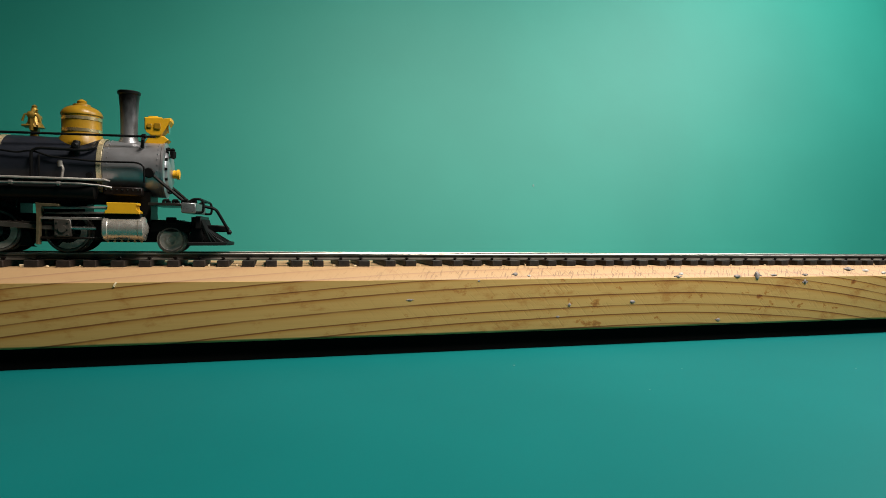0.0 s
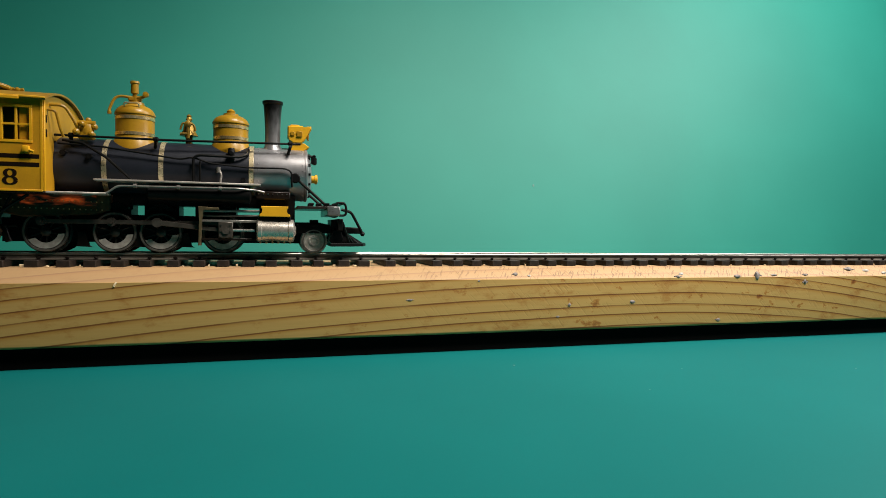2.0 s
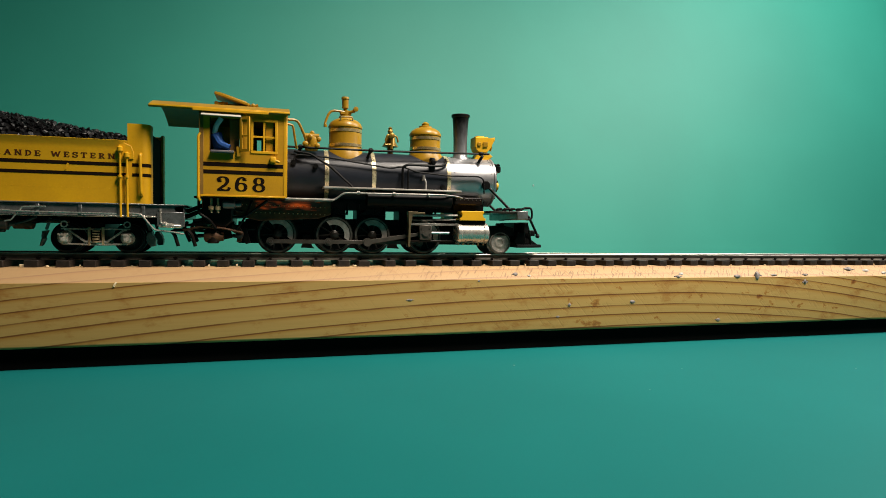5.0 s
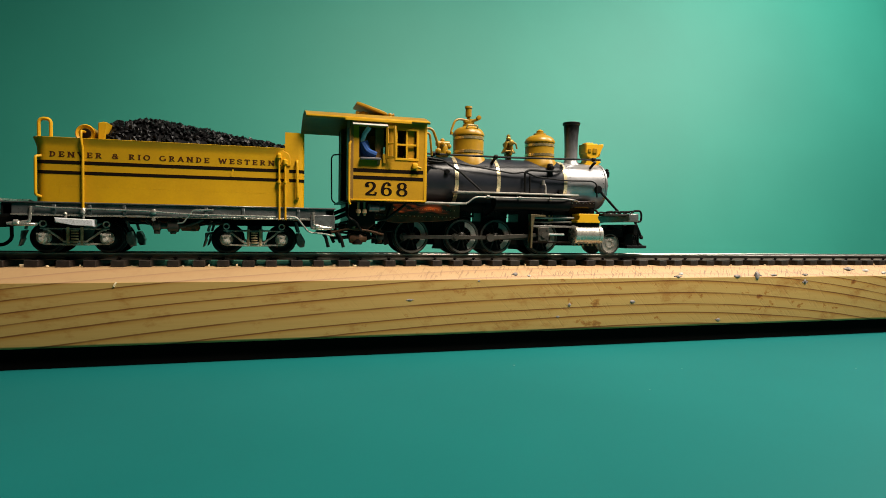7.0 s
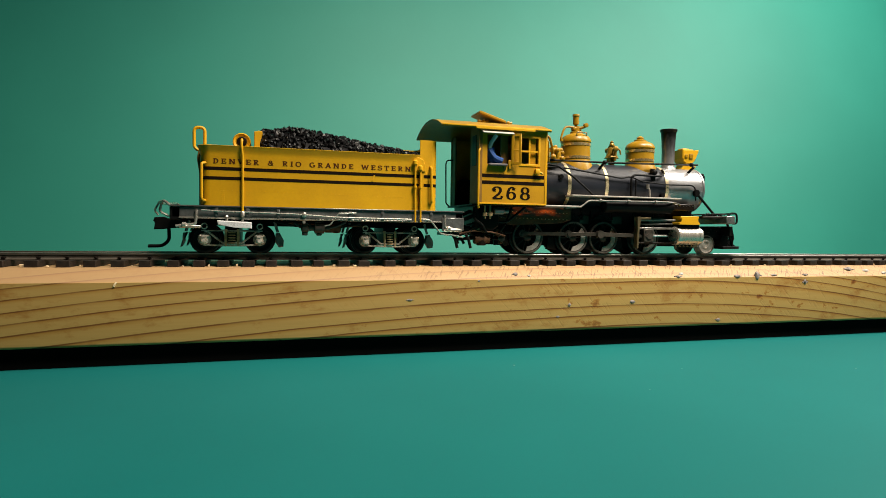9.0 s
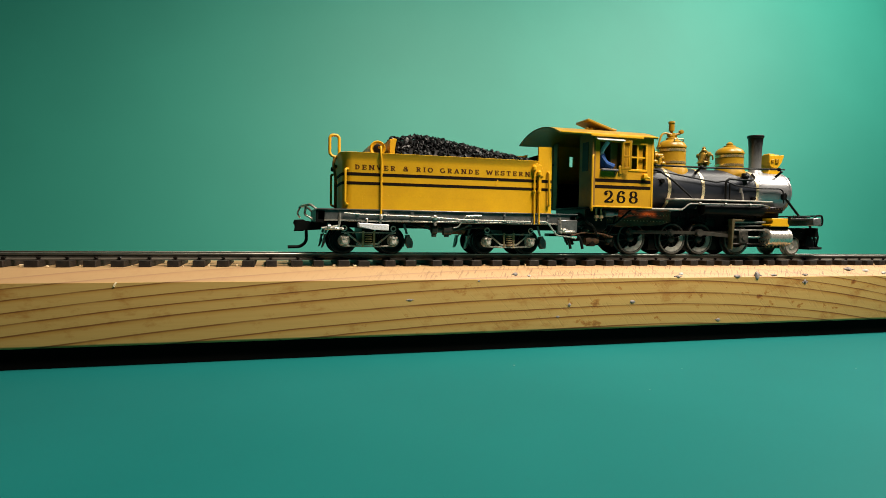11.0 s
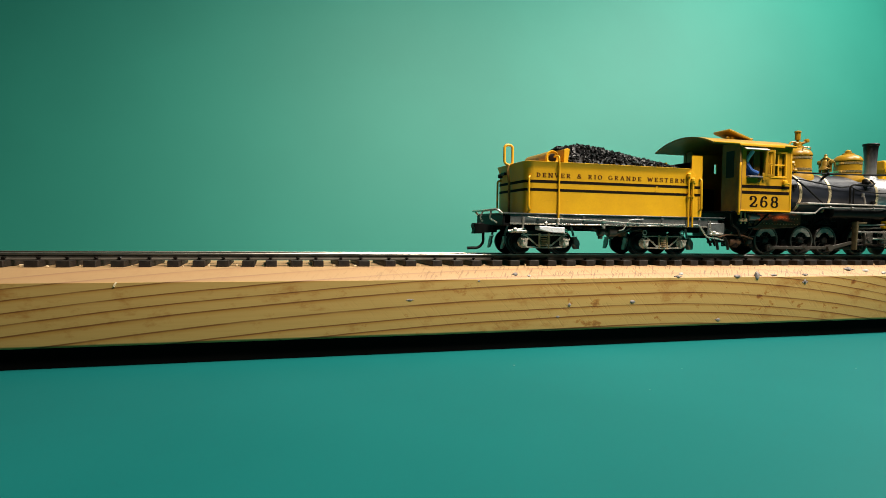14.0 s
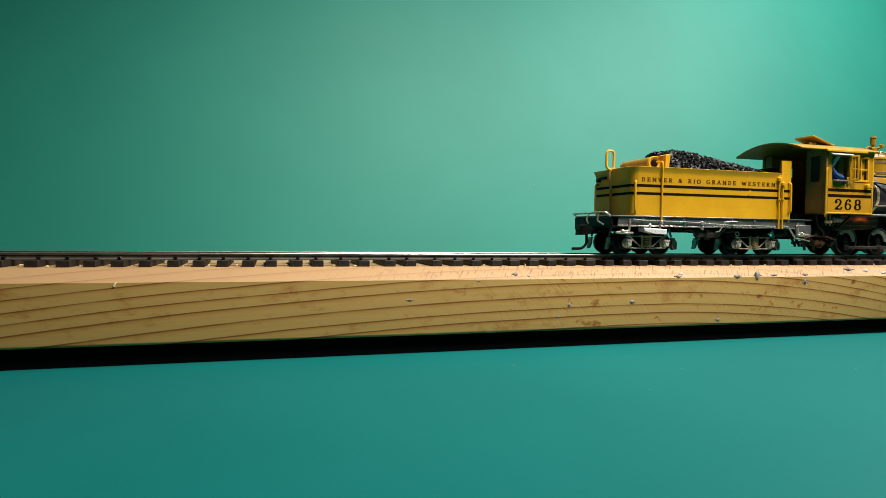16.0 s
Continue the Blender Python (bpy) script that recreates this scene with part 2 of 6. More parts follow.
    torn = node(nt, "ShaderNodeTexNoise", {"Vector": tear.outputs[0], "Scale": 1.3, "Detail": 3.0, "Roughness": 0.65})
    torn = node(nt, "ShaderNodeMapRange", {"Value": torn.outputs[0], "From Min": 0.55, "From Max": 0.63})
    torn = node(nt, "ShaderNodeMath", {0: torn.outputs[0], 1: part_of.outputs[0]}, operation="MULTIPLY").outputs[0]
    torn = node(nt, "ShaderNodeMath", {0: torn, 1: cutz.outputs[0]}, operation="MULTIPLY").outputs[0]
    tone = node(nt, "ShaderNodeMath", {0: torn, 1: 0.85}, operation="MULTIPLY").outputs[0]
    c = node(nt, "ShaderNodeMixRGB", {"Fac": tone, "Color1": c, "Color2": (0.15, 0.085, 0.045, 1)}).outputs[0]
    nt.links.new(c, p.inputs["Base Color"])
    h = node(nt, "ShaderNodeMath", {0: h, 1: torn}, operation="ADD").outputs[0]
    h = node(nt, "ShaderNodeMath", {0: h, 1: -hatch}, operation="MULTIPLY").outputs[0]
    hf = node(nt, "ShaderNodeMath", {0: fib.outputs[0], 1: 0.25}, operation="MULTIPLY").outputs[0]
    h = node(nt, "ShaderNodeMath", {0: h, 1: hf}, operation="ADD").outputs[0]
    b = node(nt, "ShaderNodeBump", {"Strength": 0.19, "Distance": 0.0003, "Height": h})
    nt.links.new(b.outputs[0], p.inputs["Normal"])
    return m


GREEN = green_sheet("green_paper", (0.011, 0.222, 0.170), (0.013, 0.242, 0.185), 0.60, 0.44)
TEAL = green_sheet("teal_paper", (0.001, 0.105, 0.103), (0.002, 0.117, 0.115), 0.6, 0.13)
PINE = pine("sawn_pine", 0.8)


def plain(name, color, rough=0.5, metal=0.0):
    m, nt, p = material(name)
    p.inputs["Base Color"].default_value = (*color, 1)
    p.inputs["Roughness"].default_value, p.inputs["Metallic"].default_value = rough, metal
    return m


def glow(name, color, strength):
    m, nt, p = material(name)
    v = coords(nt, 0.3, 1, 1)
    n = node(nt, "ShaderNodeTexNoise", {"Vector": v, "Scale": 0.5, "Detail": 3.0, "Roughness": 0.6})
    r = ramp(nt, n.outputs[0], [(0.5, (0.0, 0.0, 0.0)), (0.62, tuple(a * 0.2 for a in color)), (0.76, color)])
    p.inputs["Base Color"].default_value = (0.04, 0.02, 0.012, 1)
    nt.links.new(r, p.inputs["Emission Color"])
    p.inputs["Emission Strength"].default_value = strength
    return m


EMBER = glow("firebox_glow", (1.0, 0.15, 0.02), 0.45)
BLUE = worn("blue_overalls", (0.010, 0.075, 0.29), (0.006, 0.04, 0.16), 0.6, 0, 0.8, 3, 0.1, 0.5)
FAINT = plain("faint_dust", (0.14, 0.27, 0.24), 0.8)
DUST = plain("pale_dust", (0.46, 0.43, 0.40), 0.8)
GLUE = worn("grey_glue", (0.30, 0.265, 0.25), (0.06, 0.045, 0.04), 0.8, 0, 0.8, 4, 0.3, 0.8)
SPLINTER = worn("pale_splinter", (0.75, 0.60, 0.38), (0.60, 0.45, 0.25), 0.6, 0, 1.0, 4, 0.2, 0.5)
PANE = worn("dusty_glass", (0.012, 0.010, 0.008), (0.006, 0.005, 0.004), 0.4, 0, 0.6, 3.0, 0.0, 0.5, rough_var=0.06, spec=0.15)
REFLECT = plain("lamp_reflector", (0.9, 0.9, 0.88), 0.12, 1.0)


# ---- mesh helpers ----
def part(name, bm, mat, parent=None, label="", at=(0, 0, 0), smooth=True):
    """Links a bmesh made in millimetres as one object. at: its origin in its parent's space."""
    for v in bm.verts:
        v.co *= MM
    bmesh.ops.recalc_face_normals(bm, faces=bm.faces[:])
    me = bpy.data.meshes.new(name)
    bm.to_mesh(me)
    bm.free()
    me.materials.append(mat)
    if smooth:
        me.shade_smooth()
        me.set_sharp_from_angle(angle=radians(38))
    ob = new(name, me)
    ob.location = [a * MM for a in at]
    if parent is not None:
        ob.parent = parent
    if label:
        tagged(ob, label)
    return ob


def twin(ob, at, parent=None):
    """Another object on the same mesh."""
    o = new(ob.name.split(".")[0], ob.data)
    o.parent = parent if parent is not None else ob.parent
    o.location = [a * MM for a in at]
    if "label" in ob:
        tagged(o, ob["label"])
    return o


def empty(name, x, y, z):
    ob = new(name)
    ob.empty_display_size = 0.01
    ob.location = (x * MM, y * MM, z * MM)
    return ob


def box(bm, x0, x1, y0, y1, z0, z1, bevel=0.0, seg=1):
    vs = [bm.verts.new((x, y, z)) for x in (x0, x1) for y in (y0, y1) for z in (z0, z1)]
    fs = [bm.faces.new([vs[i] for i in q]) for q in ((0, 1, 3, 2), (4, 6, 7, 5), (0, 4, 5, 1), (2, 3, 7, 6), (0, 2, 6, 4), (1, 5, 7, 3))]
    if bevel:
        es = list({e for f in fs for e in f.edges})
        bmesh.ops.bevel(bm, geom=es, offset=bevel, segments=seg, affect="EDGES", profile=0.5)
    return bm


def prism(bm, pts, d0, d1, axis="y", bevel=0.0):
    """A flat outline drawn out between d0 and d1 along an axis. pts: (x, z) for y, (y, z) for x, (x, y) for z."""
    def at(a, b, d):
        return (a, d, b) if axis == "y" else (d, a, b) if axis == "x" else (a, b, d)
    lo = [bm.verts.new(at(a, b, d0)) for a, b in pts]
    hi = [bm.verts.new(at(a, b, d1)) for a, b in pts]
    fs = [bm.faces.new(lo), bm.faces.new(hi[::-1])]
    n = len(pts)
    for i in range(n):
        fs.append(bm.faces.new((lo[i], hi[i], hi[(i + 1) % n], lo[(i + 1) % n])))
    if bevel:
        es = [e for e in {e for f in fs[:2] for e in f.edges}]
        bmesh.ops.bevel(bm, geom=es, offset=bevel, segments=1, affect="EDGES")
    return bm


def lathe(bm, profile, origin=(0, 0, 0), axis="z", seg=24, cap=True):
    """Turns (radius, height) pairs round an axis through origin."""
    ox, oy, oz = origin
    rings = []
    for r, h in profile:
        ring = []
        for i in range(seg):
            a = 2 * math.pi * i / seg
            c, s = r * math.cos(a), r * math.sin(a)
            co = (ox + c, oy + s, oz + h) if axis == "z" else (ox + c, oy + h, oz + s) if axis == "y" else (ox + h, oy + c, oz + s)
            ring.append(bm.verts.new(co))
        rings.append(ring)
    for a, b in zip(rings, rings[1:]):
        for i in range(seg):
            bm.faces.new((a[i], a[(i + 1) % seg], b[(i + 1) % seg], b[i]))
    if cap:
        bm.faces.new(rings[0])
        bm.faces.new(rings[-1])
    return bm


def tube(bm, pts, r, seg=8):
    """A round bar along a path."""
    pts = [Vector(p) for p in pts]
    rings = []
    prev = None
    for i, p in enumerate(pts):
        t = (pts[min(i + 1, len(pts) - 1)] - pts[max(i - 1, 0)]).normalized()
        u = prev if prev is not None else (Vector((0, 0, 1)) if abs(t.z) < 0.9 else Vector((1, 0, 0)))
        u = (u - t * u.dot(t)).normalized()
        prev = u
        w = t.cross(u)
        rings.append([bm.verts.new(p + (u * math.cos(2 * math.pi * k / seg) + w * math.sin(2 * math.pi * k / seg)) * r) for k in range(seg)])
    for a, b in zip(rings, rings[1:]):
        for k in range(seg):
            bm.faces.new((a[k], a[(k + 1) % seg], b[(k + 1) % seg], b[k]))
    bm.faces.new(rings[0][::-1])
    bm.faces.new(rings[-1])
    return bm


def rounded(pts, r, n=4):
    """A path with its inner corners rounded."""
    pts = [Vector(p) for p in pts]
    out = [pts[0]]
    for a, b, c in zip(pts, pts[1:], pts[2:]):
        d0, d1 = (a - b), (c - b)
        k = min(r, d0.length * 0.45, d1.length * 0.45)
        p0, p1 = b + d0.normalized() * k, b + d1.normalized() * k
        for i in range(n + 1):
            t = i / n
            out.append(p0 * (1 - t) ** 2 + b * 2 * t * (1 - t) + p1 * t ** 2)
    return out + [pts[-1]]


def B():
    return bmesh.new()


# ---- structure: green sheet, room ----
FLOOR = -30.6
FOOT, LEAN_BACK = 118.0, radians(14)


def on_backdrop(z):
    """The y of the leaning sheet's face at height z."""
    return FOOT + (z - FLOOR) * math.tan(LEAN_BACK)


def structure():
    top = 560
    sheet = prism(B(), [(on_backdrop(FLOOR), FLOOR), (on_backdrop(top), top), (on_backdrop(top) + 2, top), (on_backdrop(FLOOR) + 2, FLOOR)], -900, 1300, "x")
    tagged(part("backdrop", sheet, GREEN, smooth=False), "smooth green backdrop sheet leaning back behind the track", "backdrop", kind="structure")
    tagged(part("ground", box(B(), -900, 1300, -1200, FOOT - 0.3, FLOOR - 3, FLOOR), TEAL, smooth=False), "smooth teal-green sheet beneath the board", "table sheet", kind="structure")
    for name, d in (("floor", (-1600, 1900, -1600, 1600, -60, -34)), ("ceiling", (-1600, 1900, -1600, 1600, 1500, 1560)),
                    ("wall_north", (-1600, 1900, 1600, 1660, -60, 1560)), ("wall_south", (-1600, 1900, -1660, -1600, -60, 1560)),
                    ("wall_west", (-1660, -1600, -1660, 1660, -60, 1560)), ("wall_east", (1900, 1960, -1660, 1660, -60, 1560))):
        tagged(part(name, box(B(), *d), WALLPAINT, smooth=False), "plain pale painted room surface", name.split("_")[0], kind="structure")


structure()

# ---- board ----
BOARD_TOP = -3.8
X0, X1 = -330.0, 520.0


def board():
    bm = B()
    # section in (y, z): long bevel along the upper front edge
    sec = [(-16.9, -24.7), (-17.2, -24.35), (-17.3, -23.9), (-17.3, -7.6), (-13.2, BOARD_TOP - 0.05), (-12.6, BOARD_TOP), (24, BOARD_TOP), (28, -8), (28, -24.7)]
    n = 90
    rows = []
    for i in range(n + 1):
        x = X0 + (X1 - X0) * i / n
        row = []
        for k, (y, z) in enumerate(sec):
            j = noise.noise((x * 0.05, y * 0.3, z * 0.3)) * 0.10
            row.append(bm.verts.new((x, y + (j if k == 3 else 0), z + (j if k in (1, 2, 3) else 0))))
        rows.append(row)
    m = len(sec)
    for a, b in zip(rows, rows[1:]):
        for k in range(m):
            bm.faces.new((a[k], b[k], b[(k + 1) % m], a[(k + 1) % m]))
    bm.faces.new(rows[0])
    bm.faces.new(rows[-1][::-1])
    ob = part("wooden_board", bm, PINE)
    tagged(ob, "long honey-coloured pine plank beneath the railway track", "board")
    # Matt black support whose front fills the shade the plank casts on the sheet.
    tagged(part("shade_strip", box(B(), X0 + 2, X1 - 2, -14.8, 26.0, FLOOR, -24.7, 0.2), MATT_BLACK), "matt black strip standing in for the shade under the pine plank", "foam strip", kind="structure")



board()


# ---- track ----
def track():
    root = empty("track", 0, 0, BOARD_TOP)
    tagged(root, "straight narrow-gauge model track of metal rails on dark ties", "railway track")
    base = -BOARD_TOP
    sec = [(-1.0, -2.0), (-1.0, -1.75), (-0.25, -1.45), (-0.22, -0.75), (-0.5, -0.6), (-0.55, -0.1), (-0.4, 0.0), (0.4, 0.0), (0.55, -0.1), (0.5, -0.6), (0.22, -0.75), (0.25, -1.45), (1.0, -1.75), (1.0, -2.0)]
    for y in (-5.75, 5.75):
        rail = part("rail", prism(B(), [(y + a, b + base) for a, b in sec], X0, X1, "x"), RAIL, root)
        part("rail_head", prism(B(), [(y - 0.5, base + 0.005), (y - 0.57, base - 0.1), (y - 0.56, base - 0.22), (y + 0.56, base - 0.22), (y + 0.57, base - 0.1), (y + 0.5, base + 0.005)], X0, X1, "x"), RAILHEAD, rail, "bright polished rail head")
    rnd = random.Random(5)
    first = -62.41
    nudge = (0.5, 0.8, 0.4, 0.3, 0, 0.1, -0.2, -0.4, -0.3, -1, -0.6, -1.1, -0.6, -1.2, -0.2, -0.3, 1, 1, 0.7, 0.4, -0.1, 0, -0.4, -0.4, 0.3, 0.5, 0.4, -0.1, 1, 0.3, 0.1, -0.1, -0.3, -1.1)
    meshes = []
    for i in range(6):
        w = rnd.uniform(1.5, 1.75)
        bm = box(B(), -w, w, -11.6 + rnd.uniform(-0.3, 0.3), 11.6, 0.02, 1.85, 0.12)
        for v in bm.verts:
            v.co += Vector(noise.noise_vector(v.co * 0.9 + Vector((i * 7, 0, 0)))) * 0.14
            v.co.z = max(v.co.z, 0.0)
        t = part("tie", bm, TIE, root, smooth=False)
        meshes.append(t.data)
        bpy.data.objects.remove(t)
    sp = part("spike", lathe(B(), [(0.22, -0.3), (0.3, 0.25), (0.62, 0.35), (0.55, 0.7), (0.2, 0.85)], seg=7), IRON, root)
    spm = sp.data
    bpy.data.objects.remove(sp)
    for k in range(-37, 82):
        x = first + 7.0 * k + (nudge[k] if 0 <= k < len(nudge) else rnd.uniform(-0.7, 0.7))
        tie = new("tie", rnd.choice(meshes))
        tie.parent = root
        tie.location = (x * MM, 0, 0)
        tie.rotation_euler = (0, 0, radians(rnd.uniform(-1.5, 1.5)))
        for y in (-7.0, 7.0):
            s = new("spike", spm)
            s.parent = tie
            s.location = (rnd.uniform(-0.5, 0.5) * MM, y * MM, 1.95 * MM)
            s.rotation_euler = (radians(rnd.uniform(-8, 8)), radians(rnd.uniform(-12, 12)), rnd.uniform(0, 3))


track()


# ---- lettering ----
def arc(cx, cz, rx, rz, a0, a1, n=14):
    return [(cx + rx * math.cos(radians(a0 + (a1 - a0) * i / n)), cz + rz * math.sin(radians(a0 + (a1 - a0) * i / n))) for i in range(n + 1)]


def stem(x):
    return [[(x, 0.0), (x, 1.0)], [(x - 0.16, 0.02), (x + 0.16, 0.02)], [(x - 0.16, 0.98), (x + 0.16, 0.98)]]


# Pen strokes of Roman letters in a box one unit high; with each, its width.
ROMAN = {
    "2": (0.66, [arc(0.31, 0.71, 0.22, 0.26, 175, -25) + [(0.42, 0.42), (0.24, 0.24), (0.08, 0.07)], arc(0.15, 0.70, 0.045, 0.05, 0, 360, 8), [(0.05, 0.07), (0.2, 0.13), (0.42, 0.05), (0.58, 0.07), (0.62, 0.26)], [(0.05, 0.04), (0.55, 0.04)]]),
    "6": (0.66, [arc(0.33, 0.30, 0.22, 0.27, 0, 360, 24), [(0.50, 0.85), (0.42, 0.96), (0.32, 0.96), (0.2, 0.84), (0.13, 0.62), (0.11, 0.36)], arc(0.49, 0.83, 0.04, 0.045, 0, 360, 8)]),
    "8": (0.66, [arc(0.33, 0.74, 0.19, 0.23, 0, 360, 24), arc(0.33, 0.27, 0.23, 0.24, 0, 360, 24)]),
    "D": (0.74, stem(0.2) + [arc(0.22, 0.5, 0.42, 0.48, 90, -90)]),
    "E": (0.70, stem(0.2) + [[(0.2, 0.97), (0.6, 0.97), (0.62, 0.76)], [(0.2, 0.5), (0.46, 0.5)], [(0.46, 0.6), (0.46, 0.4)], [(0.2, 0.03), (0.62, 0.03), (0.65, 0.26)]]),
    "N": (0.86, stem(0.18) + stem(0.7) + [[(0.18, 1.0), (0.70, 0.0)]]),
    "V": (0.74, [[(0.1, 1.0), (0.38, 0.0)], [(0.38, 0.0), (0.64, 1.0)], [(0.0, 0.98), (0.24, 0.98)], [(0.52, 0.98), (0.74, 0.98)]]),
    "R": (0.78, stem(0.2) + [arc(0.26, 0.74, 0.32, 0.24, 90, -90), [(0.34, 0.5), (0.62, 0.04), (0.72, 0.02)]]),
    "&": (0.80, [arc(0.36, 0.77, 0.17, 0.2, 0, 360, 16), arc(0.34, 0.27, 0.25, 0.25, 60, 330, 16), [(0.28, 0.62), (0.70, 0.02)], [(0.52, 0.44), (0.74, 0.44)]]),
    "I": (0.42, stem(0.21)),
    "O": (0.78, [arc(0.39, 0.5, 0.32, 0.47, 0, 360, 24)]),
    "G": (0.82, [arc(0.40, 0.5, 0.33, 0.47, 50, 320, 20), [(0.68, 0.08), (0.68, 0.42)], [(0.52, 0.42), (0.8, 0.42)]]),
    "A": (0.80, [[(0.12, 0.0), (0.40, 1.0)], [(0.40, 1.0), (0.68, 0.0)], [(0.2, 0.34), (0.6, 0.34)], [(0.0, 0.02), (0.24, 0.02)], [(0.54, 0.02), (0.82, 0.02)]]),
    "W": (1.08, [[(0.1, 1.0), (0.32, 0.0)], [(0.32, 0.0), (0.54, 0.9)], [(0.54, 0.9), (0.76, 0.0)], [(0.76, 0.0), (0.98, 1.0)], [(0.0, 0.98), (0.22, 0.98)], [(0.88, 0.98), (1.08, 0.98)]]),
    "S": (0.66, [arc(0.33, 0.74, 0.22, 0.23, 20, 270), arc(0.33, 0.26, 0.25, 0.25, 90, -160), [(0.56, 0.98), (0.55, 0.74)], [(0.08, 0.02), (0.09, 0.28)]]),
    "T": (0.74, [[(0.37, 0.0), (0.37, 1.0)], [(0.21, 0.02), (0.53, 0.02)], [(0.06, 0.76), (0.08, 0.97), (0.66, 0.97), (0.68, 0.76)]]),
    " ": (0.55, []),
}


def writing(name, text, size, mat, parent, x, y, z, width, label="", thick=0.20, thin=0.07, gap=0.16):
    """Painted Roman lettering on a side that faces -y; x, z is its lower left corner. Strokes are broad going up, fine going across."""
    bm = B()
    total = sum(ROMAN[c][0] for c in text) + gap * (len(text) - 1)
    kx = width / (total * size)
    at, layer = 0.0, 0
    for c in text:
        for stroke in ROMAN[c][1]:
            layer += 1
            pts = [Vector(((at + a) * size * kx, 0.0, b * size)) for a, b in stroke]
            rows = []
            d0, d1 = 0.02, -0.03 - 0.004 * (layer % 5)
            for i, p in enumerate(pts):
                t = (pts[min(i + 1, len(pts) - 1)] - pts[max(i - 1, 0)]).normalized()
                half = size * 0.5 * (thin + (thick - thin) * abs(t.z) ** 1.3)
                side = Vector((-t.z, 0, t.x)) * half
                rows.append([bm.verts.new(p + side + Vector((0, d0, 0))), bm.verts.new(p + side + Vector((0, d1, 0))), bm.verts.new(p - side + Vector((0, d1, 0))), bm.verts.new(p - side + Vector((0, d0, 0)))])
            for a, b in zip(rows, rows[1:]):
                for k in range(3):
                    bm.faces.new((a[k], b[k], b[k + 1], a[k + 1]))
            bm.faces.new(rows[0])
            bm.faces.new(rows[-1][::-1])
        at += ROMAN[c][0] + gap
    return part(name, bm, mat, parent, label, (x, y, z), smooth=False)


# ---- rolling motion ----
# Distance in millimetres that the train has gone, every half second.
GONE = ((0, 0.05), (0.5, 9.5), (1, 19.15), (1.5, 30.2), (2, 40.55), (2.5, 50.06), (3, 60.42), (3.5, 72.2), (4, 82.03), (4.5, 92.0), (5, 102.0), (5.5, 112.0),
        (6, 122.0), (6.5, 132.1), (7, 143.8), (7.5, 153.6), (8, 162.88), (8.5, 173.46), (9, 184.55), (9.5, 194.6), (10, 204.7), (10.5, 214.8), (11, 224.8),
        (11.5, 234.8), (12, 244.55), (12.5, 255.25), (13, 265.05), (13.5, 274.75), (14, 284.65), (14.5, 295.15), (15, 304.95), (15.5, 314.4), (16, 324.65))
STEPS = [0.2 * i for i in range(81)]


def gone(t):
    for (t0, a), (t1, b) in zip(GONE, GONE[1:]):
        if t <= t1:
            return a + (b - a) * (t - t0) / (t1 - t0)
    return GONE[-1][1]


def crank(t):
    """The crank pin's angle, in radians, anticlockwise from ahead as seen from the near side."""
    return radians(-90) - (gone(t) - 60.42) / 5.95


MOVERS = []  # (object, function of time that gives its pose)


def rolling(ob, at, radius):
    x, y, z = [a * MM for a in at]
    MOVERS.append((ob, lambda t: pose(x, y, z) @ Matrix.Rotation(gone(t) / radius, 4, "Y")))


# ---- locomotive ----
LX, TX = -80.0, -170.0
CRANK = 2.9


